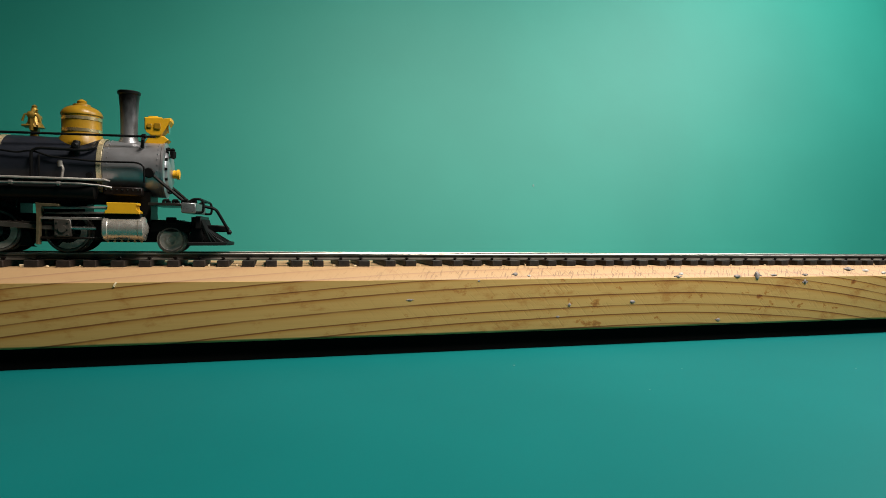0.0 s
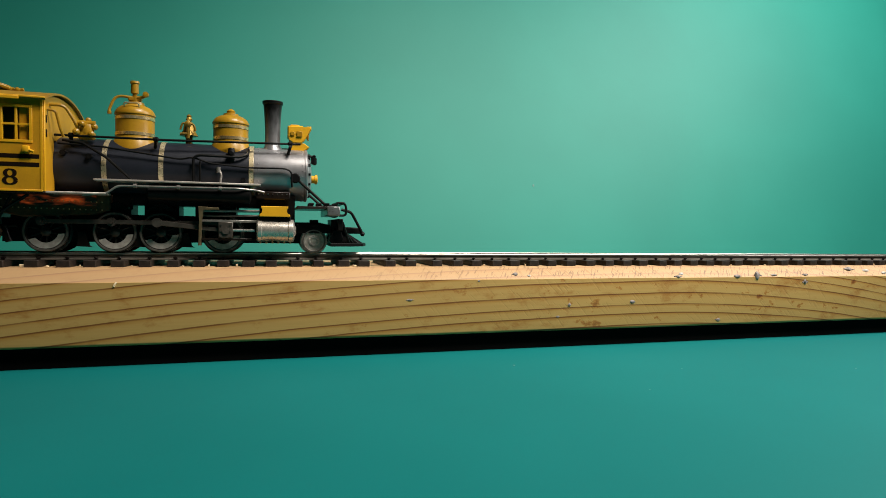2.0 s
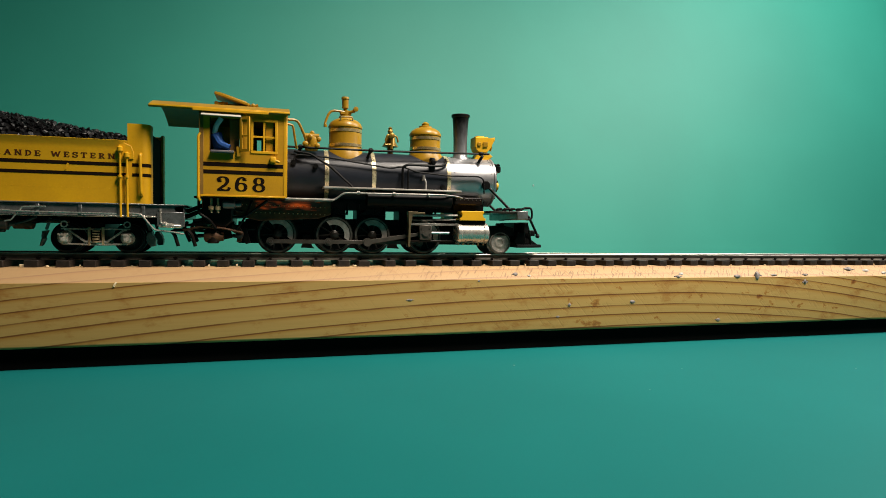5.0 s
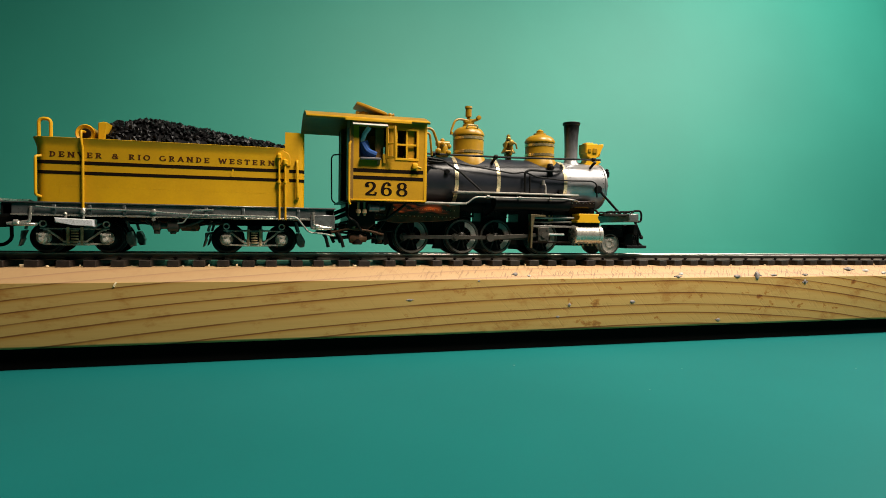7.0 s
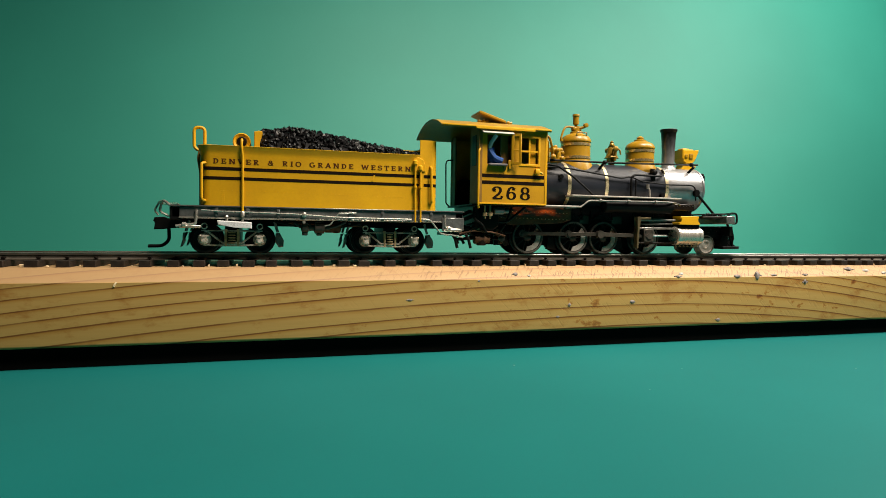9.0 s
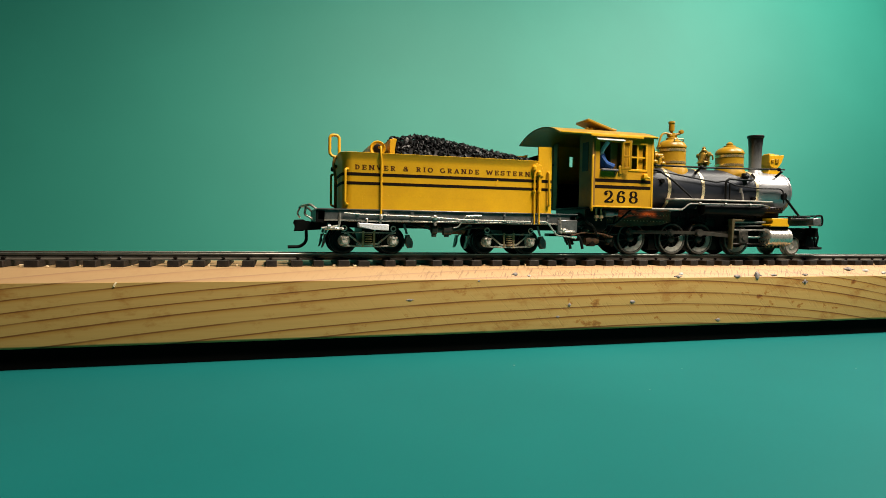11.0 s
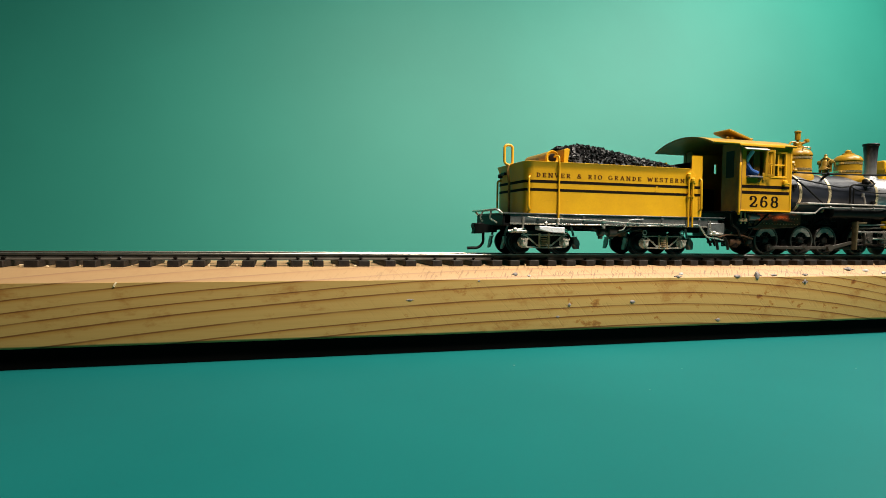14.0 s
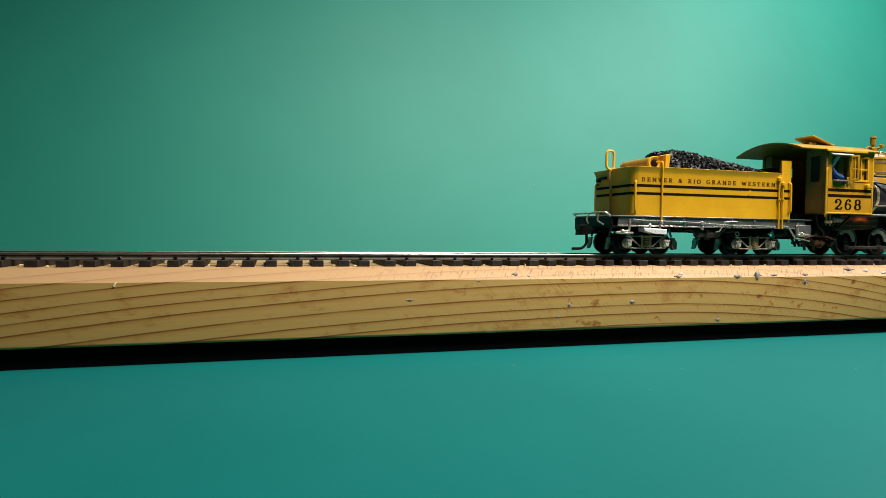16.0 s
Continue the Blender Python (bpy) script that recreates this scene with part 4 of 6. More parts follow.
    for z in (25.45, 23.3):
        part("stripe", box(B(), cab_x0 + 0.2, -19.2, -hw - 0.04, -hw + 0.02, z - 0.56, z + 0.56), STRIPE, cab, "painted black stripe")
    writing("number", "268", 4.05, STRIPE, cab, -37.3, -hw - 0.02, 18.0, 13.3, "black painted Roman numerals", 0.245, 0.075, 0.2)
    part("moulding", box(B(), cab_x0, cab_x1, -hw - 0.2, -hw + 0.1, zb - 0.15, zb + 0.35, 0.08), YELLOW, cab)
    part("moulding", box(B(), cab_x1 - 0.55, cab_x1 + 0.1, -hw - 0.14, -hw + 0.1, zb + 0.35, ze, 0.06), YELLOW, cab)
    # backhead and dark interior pieces
    part("backhead", prism(B(), [(-5.6, 16.9), (5.6, 16.9), (5.6, 26.5), (3.6, 29.2), (-3.6, 29.2), (-5.6, 26.5)], -29.5, -19.3, "x", 0.4), MATT_BLACK, cab, "matt black boiler backhead")
    part("cab_floor", box(B(), -43.4, -19.5, -13.8, 13.8, 15.9, 16.45, 0.1), BLACK, cab)
    for y0, y1 in ((-14.4, -9.5), (9.5, 14.4)):
        part("seat_box", box(B(), -39.5, -31, y0, y1, 16.9, 26.0, 0.3), BLACK, cab)
    part("grab_rail", tube(B(), rounded([(-43.2, 12.0, 16.4), (-44.4, 12.4, 17.4), (-44.6, 12.6, 31.8), (-44.0, 12.8, 33.0), (-41.8, 13.0, 33.2)], 0.8), 0.24), BLACK, cab)
    part("grab_rail", tube(B(), rounded([(-41.6, -15.4, 15.2), (-42.0, -15.9, 15.8), (-42.0, -16.0, 33.0), (-41.5, -15.7, 33.9)], 0.8), 0.36), YELLOW, cab)
    # injector pipes in front of the cab
    bm = B()
    tube(bm, rounded([(-18.4, -10.5, 40.0), (-15.0, -10.0, 40.2), (-12.8, -8.5, 35.8), (-12.0, -7.5, 33.0)], 2.2, 5), 0.42)
    lathe(bm, [(1.0, -1.6), (1.7, -1.4), (1.9, 0), (1.6, 1.2), (0.7, 1.5)], (-10.6, -6.4, 34.6), "z", 12)
    box(bm, -12.6, -8.6, -8.0, -5.0, 31.6, 34.0, 0.5)
    lathe(bm, [(0.9, -2.2), (0.9, 2.2)], (-10.6, -6.6, 36.0), "x", 10)
    turret = part("turret", bm, DOME, L, "mustard steam turret and bent pipe")
    for x, y, z, r in ((-12.6, -8.4, 33.4, 0.9), (-9.0, -8.0, 33.0, 0.8), (-11.2, -8.6, 35.6, 0.75), (-8.6, -6.6, 35.2, 0.85), (-10.4, -5.4, 37.2, 0.7)):
        part("turret_valve", lathe(B(), [(r * 0.4, -r * 1.2), (r, -r * 0.7), (r, r * 0.5), (r * 0.5, r * 1.2)], (x, y, z), "y", 10), DOME, turret)
    part("turret_pipe", tube(B(), rounded([(-18.2, -12.4, 38.4), (-16.4, -12.2, 38.2), (-15.6, -11.2, 33.4), (-15.2, -10.2, 31.6)], 1.2), 0.36), DOME, turret)
    # hand rail and plumbing on the boiler
    rail_y = -8.4
    part("hand_rail", tube(B(), [(-18, rail_y, 32.3), (10, rail_y + 0.3, 32.4), (47.5, -6.4, 33.4)], 0.33), BLACK, L, "thin black boiler handrail")
    part("hand_rail", tube(B(), [(-18, -rail_y, 32.3), (10, -rail_y - 0.3, 32.4), (47.5, 6.4, 33.4)], 0.33), BLACK, L, "thin black boiler handrail")
    for x in (-14, 7.4, 44.5):
        bm = tube(B(), [(x - 0.6, -5.8, 30.4), (x, -8.2, 32.4)], 0.5)
        lathe(bm, [(0.3, -0.8), (0.75, -0.4), (0.75, 0.4), (0.3, 0.8)], (x, -8.3 if x < 20 else -6.8, 32.4 if x < 20 else 33.3), "x", 10)
        part("rail_stanchion", bm, BLACK, L)
    bm = B()
    tube(bm, rounded([(-17, -9.0, 30.0), (-6, -8.8, 29.6), (14, -8.9, 27.0), (17, -9.2, 27.8), (22, -9.2, 26.2), (33, -9.0, 25.4), (43, -8.9, 25.6), (44.8, -8.8, 24.8), (45.0, -9, 20)], 1.5), 0.26)
    tube(bm, rounded([(-16, -8.6, 31.0), (-11, -8.9, 30.4), (-5, -9.6, 26.6), (1.5, -11.4, 20.6)], 1), 0.36)
    part("pipe", bm, BLACK, L, "thin black feed pipe")
    bm = B()
    tube(bm, rounded([(17.4, -9.6, 20.6), (17.4, -9.6, 27.6), (19, -9.6, 28.4), (30, -8.6, 28.4), (32.3, -7.8, 29.4), (32.4, -6, 31.0)], 1.0), 0.4)
    tube(bm, rounded([(19.2, -9.6, 20.6), (19.2, -9.6, 26.6)], 1), 0.3)
    lathe(bm, [(0.8, -2.2), (1.0, -1.8), (1.0, 1.8), (0.8, 2.2)], (27.6, -7.4, 28.9), "z", 10)
    lathe(bm, [(0.5, -1.2), (0.9, -0.8), (0.9, 0.8)], (27.6, -8.2, 29.6), "y", 10)
    part("check_valve", bm, BLACK, L)
    bm = B()
    lathe(bm, [(0.6, -0.8), (0.6, 0.8)], (24.2, -9.5, 24.4), "z", 10)
    tube(bm, rounded([(24.2, -9.3, 25.0), (25.0, -9.6, 23.0), (24.8, -10.2, 20.6)], 0.6), 0.35)
    part("lubricator", bm, PIPE, L)
    for x, z in ((-16, 27.6), (-9.5, 26.8), (31.0, 21.6)):
        part("washout_plug", lathe(B(), [(0.75, -9.1 if z < 26.9 else -8.6), (0.75, -7.6)], (x, 0, z), "y", 12), BLACK, L)
    # running boards
    part("running_board", box(B(), -7.4, 36.0, -13.0, -7.6, 19.9, 20.5, 0.15), WEIGHT, L, "narrow steel-edged running board")
    part("running_board", box(B(), -7.4, 36.0, 7.6, 13.0, 19.9, 20.5, 0.15), STEEL, L, "narrow steel-edged running board")
    part("lower_board", box(B(), -40.5, -4.2, -13.8, -8.0, 16.1, 16.7, 0.15), WEIGHT, L, "low steel step board beneath the cab")
    part("running_pipe", tube(B(), rounded([(-10, -13.2, 15.9), (-4.2, -13.4, 16.4), (-1.4, -13.4, 18.6), (30, -13.4, 18.9), (35, -12.0, 18.6), (37, -10.5, 18.2)], 1), 0.3), PIPE, L, "worn grey steel air pipe")
    for x in (3, 14, 25):
        bm = lathe(B(), [(0.6, -0.4), (0.6, 0.4)], (x, -13.4, 18.75), "x", 10)
        tube(bm, [(x, -13.4, 18.8), (x, -10, 20.0)], 0.25)
        part("pipe_clamp", bm, PIPE, L)
    part("air_tank", lathe(B(), [(1.2, 5.5), (2.4, 6), (2.4, 33), (1.2, 33.5)], (0, -10.4, 17.2), "x", 20), BLACK, L, "long black air reservoir")
    part("air_tank", lathe(B(), [(1.2, 5.5), (2.4, 6), (2.4, 33), (1.2, 33.5)], (0, 10.4, 17.2), "x", 20), BLACK, L, "long black air reservoir")
    # frame plates between the wheels and the boiler
    notched = [(-13.0, 9.0), (0.2, 9.0), (0.2, 13.8), (3.7, 13.8), (3.7, 9.0), (13.0, 9.0), (13.0, 13.7), (17.4, 13.7), (17.4, 9.0), (28.8, 9.0), (28.8, 13.7), (36.0, 13.7), (36.0, 17.4), (-13.0, 17.0)]
    part("equaliser_bar", box(B(), -13.0, 36.0, -4.3, 4.3, 9.2, 10.9, 0.2), BLACK, L)
    part("frame_plate", prism(B(), notched, -4.5, 4.5, "y"), BLACK, L, "black frame plate with gaps over the wheels")
    # firebox
    fb = part("firebox", prism(B(), [(-33, 16.4), (-4.6, 16.4), (-4.6, 12.0), (-8.5, 10.8), (-26, 9.8), (-33, 11.4)], -7.6, 7.6, "y", 0.3), RUST, L, "rusty riveted firebox with a dull orange glow")
    bm = B()
    for z in (14.6, 12.4):
        for i in range(20):
            lathe(bm, [(0.22, -7.7), (0.1, -7.85)], (-32.2 + 1.35 * i, 0, z - 0.02 * i), "y", 6)
    tagged(part("rivets", bm, TRUCK, fb), kind="stuff")
    part("ember_panel", box(B(), -27, -8.0, -7.75, -7.62, 13.2, 16.2, 0.04), EMBER, fb, "dull orange firebox glow")
    bm = B()
    box(bm, -37.5, -34.0, -9.5, -4, 11.2, 15.6, 0.4)
    tube(bm, rounded([(-40, -9.5, 8), (-37.5, -10, 11), (-37, -10.5, 15.5)], 1), 0.5)
    tube(bm, rounded([(-36.5, -11, 15.6), (-36, -11, 13.2), (-34.6, -10.6, 12.8)], 0.6), 0.45)
    part("injector", bm, BRASS, L, "small brass injector")
    for pts, r in (([(-44, -10, 9.5), (-38, -11, 10.5), (-30, -11, 10.8), (-23.5, -10.6, 15.8)], 0.42), ([(-42.2, -12.5, 15.5), (-42.2, -12.8, 11.5), (-39.4, -12.8, 10.0), (-37.6, -12, 7.2)], 0.42),
                   ([(-48, -6, 8.0), (-42, -7, 8.6), (-34, -7.4, 7.0), (-27, -8, 7.4)], 0.4), ([(-46, -5, 4.8), (-36, -6, 5.6), (-30, -6, 4.8)], 0.55),
                   ([(-39.5, -11, 15.8), (-39.0, -11.4, 12.4), (-36.5, -11, 11.0), (-36, -10, 8.4)], 0.36), ([(-34, -11.2, 15.8), (-33.4, -11.2, 13.0), (-30.5, -10.8, 12.4)], 0.34),
                   ([(-33, -9.8, 6.4), (-30.4, -9.8, 9.6), (-28.6, -9.6, 14.0), (-27.8, -9.4, 15.8)], 0.34), ([(-47, -9, 7.2), (-41, -9.4, 6.4), (-35.4, -9, 6.8)], 0.36)):
        part("under_cab_pipe", tube(B(), rounded(pts, 1.2), r), IRON, L, "dark oily pipe beneath the cab")
    for x, z in ((-41.2, 8.6), (-35.0, 9.4), (-31.4, 5.4)):
        bm = lathe(B(), [(0.5, -0.9), (1.1, -0.6), (1.1, 0.6), (0.5, 0.9)], (x, -9.6, z), "y", 12)
        box(bm, x - 0.6, x + 0.6, -9.8, -8.2, z + 0.6, z + 2.0, 0.15)
        part("pipe_valve", bm, WHEEL, L, "small greasy valve")
    bm = B()
    box(bm, -44, -33, -6.5, 6.5, 7.0, 9.6, 0.4)
    box(bm, -40, -36, -7.5, -4.5, 3.6, 7.5, 0.6)
    prism(bm, [(-41.5, 5.0), (-36, 4.0), (-33.5, 4.6), (-34, 7), (-41, 7.5)], -6.8, -5, "y", 0.3)
    prism(bm, [(-32, 7.8), (-29.5, 7.6), (-28.2, 3.2), (-29.6, 2.8)], -8.6, -7.4, "y", 0.2)
    part("rear_frame", bm, IRON, L)
    for x in (-46.5, -44.5):
        part("hose", tube(B(), rounded([(x, -3, 9), (x - 0.6, -5.4, 7.4), (x + 1.2, -6, 3.4)], 1.2), 0.5), IRON, L)
    part("ash_pan", prism(B(), [(-41.5, 16.0), (-33.2, 16.0), (-33.2, 9.5), (-35.5, 7.6), (-41.5, 9.0)], -11.5, 11.5, "y", 0.3), IRON, L, "oily black ash pan beneath the cab")
    for y, z in ((-7.5, 10.4), (-5.0, 12.0)):
        part("feed_hose", tube(B(), rounded([(-49.5, y, z - 0.6), (-46.0, y - 0.6, z + 0.2), (-41.0, y - 1.5, z + 2.4)], 1.5), 0.62), BLACK, L, "thick black feed hose")
    part("pump", lathe(B(), [(0.6, -41.2), (1.5, -40.9), (1.9, -39.6), (1.9, -37.6), (1.3, -36.6), (1.3, -35.8), (0.7, -35.6)], (0, -9.4, 5.0), "x", 18), RUST, L, "greasy brown pump body")
    part("pump_cap", lathe(B(), [(1.4, 3.0), (1.7, 3.4), (1.2, 6.8), (0.6, 7.2)], (-38.6, -9.8, 0), "z", 14), IRON, L)
    part("rear_hanger", prism(B(), [(-33.6, 8.6), (-31.4, 8.4), (-30.2, 6.0), (-30.9, 3.6), (-32.2, 3.4), (-31.8, 5.8), (-33.4, 6.4)], -9.6, -8.2, "y", 0.25), RUST, L, "greasy brown hanger")
    part("copper_pipe", tube(B(), rounded([(-46.5, -10.5, 6.6), (-42.0, -11.4, 7.8), (-35.5, -11.4, 7.4), (-30.5, -10.6, 6.2)], 1.5), 0.32), RUST, L, "dull copper pipe beneath the cab")
    part("injector_body", lathe(B(), [(0.5, -36.0), (1.3, -35.6), (1.35, -32.6), (0.9, -32.2), (0.9, -30.8), (0.4, -30.5)], (0, -13.4, 14.4), "x", 16), GREY, L, "grey metal injector body")
    for x in (-38.8, -37.0):
        bm = tube(B(), [(x, -13.6, 16.2), (x, -13.6, 11.8)], 0.32)
        lathe(bm, [(0.3, -0.7), (0.8, -0.5), (0.8, 0.5), (0.3, 0.7)], (x, -13.6, 13.2), "z", 10)
        part("valve_stem", bm, TRUCK, L)
    part("drawbar", box(B(), -50.5, -42, -2.2, 2.2, 6.2, 7.2, 0.2), IRON, L)
    # frame, springs, motion gear
    bm = B()
    for y in (-4.2, 3.4):
        box(bm, -32, 54, y, y + 0.8, 3.0, 9.6, 0.1)
        box(bm, -30, 34, y, y + 0.8, 9.0, 10.4, 0.1)
    for x in (-12, 2.5, 16.8):
        box(bm, x - 1, x + 1, -4, 4, 5.6, 10.2, 0.2)
    part("frame", bm, BLACK, L, "black locomotive frame")
    for x in (-3.5, 8.4, 25.3):
        bm = B()
        for k in range(4):
            h = 4.2 - 0.8 * k
            prism(bm, [(x - h, 12.6 + 0.4 * k - 0.1 * h), (x, 12.5 + 0.4 * k), (x + h, 12.6 + 0.4 * k - 0.1 * h), (x + h, 13 + 0.4 * k - 0.1 * h), (x, 12.9 + 0.4 * k), (x - h, 13 + 0.4 * k - 0.1 * h)], -6.2, -4.6, "y")
        box(bm, x - 0.5, x + 0.5, -6.3, -4.5, 9.5, 14.4, 0.1)
        tube(bm, [(x - 4.0, -5.4, 12.4), (x - 4.2, -5.4, 15.5)], 0.35)
        tube(bm, [(x + 4.0, -5.4, 12.4), (x + 4.2, -5.4, 15.5)], 0.35)
        part("leaf_spring", bm, IRON, L)
    for x in (-12.0, 2.6, 14.8):
        bm = prism(B(), [(x - 1.1, 6.0), (x + 1.1, 6.0), (x + 1.6, 2.2), (x + 2.6, 1.6), (x - 1.6, 1.8), (x - 0.8, 3.2)], -6.4, -5.4, "y", 0.2)
        part("brake_shoe", bm, IRON, L)
    # guide yoke, crosshead guides
    part("guide_yoke", prism(B(), [(18.9, 13.6), (24.5, 13.4), (24.5, 12.7), (20.3, 12.8), (19.9, 9.5), (19.7, 2.4), (18.9, 2.4), (19.2, 9.5)], -11.6, -9.4, "y", 0.15), worn("worn_yoke", (0.22, 0.17, 0.09), (0.08, 0.06, 0.04), 0.4, 0.6, 0.6, 3, 0.2, 0.6), L, "worn brassy guide yoke")
    part("guide_bar", box(B(), 19.6, 35.6, -10.6, -9.0, 9.2, 9.9, 0.1), PIPE, L)
    part("guide_bar", box(B(), 19.6, 35.6, -10.6, -9.0, 3.9, 4.5, 0.1), IRON, L)
    part("valve_rod", tube(B(), [(19.8, -9.8, 12.4), (35.8, -9.8, 12.6)], 0.4), PIPE, L)
    part("valve_rod", tube(B(), [(20, -8.4, 11.0), (35.8, -8.4, 11.2)], 0.35), PIPE, L)
    # cylinders
    for s in (-1, 1):
        cyl = part("cylinder", lathe(B(), [(2.2, 34.8), (3.1, 35.0), (3.35, 35.3), (3.35, 36.3), (3.15, 36.5), (3.15, 43.9), (3.35, 44.1), (3.35, 45.3), (3.0, 45.6), (1.8, 45.8), (1.2, 46.2)], (0, s * 10.2, 6.9), "x", 32), SILVER, L, "polished silver cylinder stained gold below")
        chest = [(35.7, 11.0), (44.4, 11.0), (44.4, 11.7), (43.5, 12.1), (43.3, 13.2), (43.9, 13.5), (43.8, 14.1), (36.2, 14.1), (36.1, 13.5), (36.7, 13.2), (36.5, 12.1), (35.7, 11.7)]
        part("valve_chest", prism(B(), chest, min(s * 7.8, s * 12.6), max(s * 7.8, s * 12.6), "y", 0.15), YELLOW, L, "bright yellow waisted valve chest on the cylinder")
        part("steam_chest_base", box(B(), 35.6, 44.6, min(s * 4.0, s * 12.0), max(s * 4.0, s * 12.0), 9.6, 11.2, 0.2), BLACK, L)
        for i in range(6):
            x = 36.0 + 1.7 * i
            bm = tube(B(), [(x, s * 10.2, 3.9), (x, s * 10.2, 3.2)], 0.2)
            lathe(bm, [(0.2, -0.22), (0.42, 0), (0.2, 0.22)], (x, s * 10.2, 3.3), "z", 8)
            part("drain_cock", bm, TRUCK, cyl)
    # pilot truck
    part("truck_frame", prism(B(), [(46, 6.2), (57, 6.2), (56.5, 9.0), (54, 9.4), (49.4, 9.4), (46.4, 9)], -7.2, 7.2, "y", 0.2), BLACK, L)
    bm = B()
    box(bm, 50.4, 53.0, -7.6, -5.6, 8.4, 10.4, 0.2)
    box(bm, 49.6, 53.8, -7.6, -5.6, 9.0, 9.6, 0.1)
    part("axle_box", bm, BLACK, L)
    # front deck, beam, pilot
    part("front_deck", box(B(), 46.4, 57.6, -11.5, 11.5, 13.6, 14.4, 0.1), WHEEL, L, "dark metal front deck")
    part("pilot_beam", box(B(), 55.2, 59.0, -13.4, 13.4, 11.6, 14.5, 0.25), GREY, L, "grey pilot beam")
    for i, x in enumerate((50, 52.4, 54.8, 57.2)):
        part("deck_pipe", tube(B(), rounded([(x, -9 + 0.4 * i, 14.3), (x, -9 + 0.4 * i, 15.2), (x + 1.4, -8.6, 15.2)], 0.4), 0.4), BLACK, L)
        part("deck_bolt", lathe(B(), [(0.7, 14.3), (0.7, 15.1), (0.3, 15.4)], (x + 0.8, -6.5, 0), "z", 10), BLACK, L)
    for y in (-12, 12):
        part("deck_grab_iron", tube(B(), rounded([(56.5, y, 14.4), (58.2, y, 15.6), (60.5, y, 15.6), (61.0, y, 14.0), (60.8, y, 11.8), (58.8, y, 11.8)], 0.8), 0.36), BLACK, L)
    part("deck_rail", tube(B(), [(60.4, -12, 15.5), (60.4, 12, 15.5)], 0.3), BLACK, L)
    for y in (-7, 7):
        part("brace", tube(B(), [(46.6, y * 1.1, 22.6), (55.4, y * 0.98, 14.8)], 0.45), IRON, L, "diagonal smokebox brace")
        part("brace_foot", lathe(B(), [(1.2, -0.6), (1.5, -0.3), (1.5, 0.4), (0.6, 0.8)], (46.0, y * 1.12, 22.9), "y", 14), BLACK, L)
    part("pilot_wedge", prism(B(), [(57, 10.6), (60.0, 10.6), (60.4, 7.0), (62.4, 5.6), (66.0, 3.2), (57, 3.2)], -6.5, 6.5, "y", 0.2), BLACK, L, "solid black core of the cowcatcher")
    part("pilot_board", box(B(), 58.6, 60.2, -11, 11, 7.2, 10.8, 0.2), BLACK, L)
    for k in range(-6, 7):
        u = abs(k) / 6
        tip = (67.6 - 5.0 * u ** 1.6, 1.25 * k * 1.05, 2.9)
        bm = tube(B(), [(60.0, 1.75 * k, 9.8), (61.0, 1.70 * k, 7.0), tip], 0.40, 6)
        part("pilot_bar", bm, BLACK, L)
    bm = B()
    prism(bm, [(56.5, -10.5), (62.8, -9.2), (66.9, -6.8), (68.3, -3.0), (68.6, 0.0), (68.3, 3.0), (66.9, 6.8), (62.8, 9.2), (56.5, 10.5)], 2.3, 3.3, "z", 0.15)
    part("pilot_foot", bm, BLACK, L, "black wedge foot of the cowcatcher")
    bm = B()
    prism(bm, [(57.5, 7.5), (59.8, 7.5), (60.6, 4.6), (60.0, 3.0), (57.0, 3.0), (56.2, 4.2)], -8.6, -2, "y", 0.2)
    prism(bm, [(57.5, 7.5), (59.8, 7.5), (60.6, 4.6), (60.0, 3.0), (57.0, 3.0), (56.2, 4.2)], 2, 8.6, "y", 0.2)
    part("pilot_step", bm, BLACK, L)
    bm = tube(B(), rounded([(60.4, -3.5, 13.8), (63.5, -3.4, 13.2), (66.5, -3.0, 7.8), (67.2, -2.9, 6.4)], 1.2), 0.45)
    lathe(bm, [(0.5, -0.7), (0.8, 0), (0.5, 0.7)], (67.3, -2.9, 6.2), "z", 10)
    part("air_hose", bm, BLACK, L)
    part("front_coupler", prism(B(), [(60, 8.4), (66.5, 8.2), (67.2, 7.4), (67.0, 6.2), (60, 6.2)], -1.6, 1.6, "y", 0.3), BLACK, L)
    # wheels
    for x in (-20.7, -3.5, 8.4, 25.3):
        for s in (-1, 1):
            at = (x, s * 5.9, 5.9)
            w = spoked_wheel(L, at, 5.75, s)
            lead = 0.0 if s < 0 else math.pi / 2
            MOVERS.append((w, lambda t, at=at, lead=lead: pose(at[0] * MM, at[1] * MM, at[2] * MM) @ Matrix.Rotation(-crank(t) + lead, 4, "Y")))
        part("axle", lathe(B(), [(0.8, -5), (0.8, 5)], (x, 0, 5.9), "y", 10), IRON, L)
    for s in (-1, 1):
        at = (51.7, s * 6.0, 3.85)
        rolling(disc_wheel(L, at, 3.75, s, "pilot_wheel", "pale grey disc pilot wheel", WEIGHT, 0), at, 3.85)
    part("axle", lathe(B(), [(0.7, -5), (0.7, 5)], (51.7, 0, 3.85), "y", 10), IRON, L)
    # rods: their own zero is the crank circle's centre
    ry = -8.2
    bm = B()
    box(bm, -20.7, 25.3, -0.35, 0.35, -0.62, 0.62, 0.1)
    for x in (-20.7, -3.5, 8.4, 25.3):
        lathe(bm, [(1.25, -0.5), (1.25, 0.5)], (x, 0, 0), "y", 16)
        lathe(bm, [(0.55, -0.95), (0.6, -0.5)], (x, 0, 0), "y", 10)
    rod = part("side_rod", bm, ROD, L, "dark steel side rod", (0, ry, 5.9))
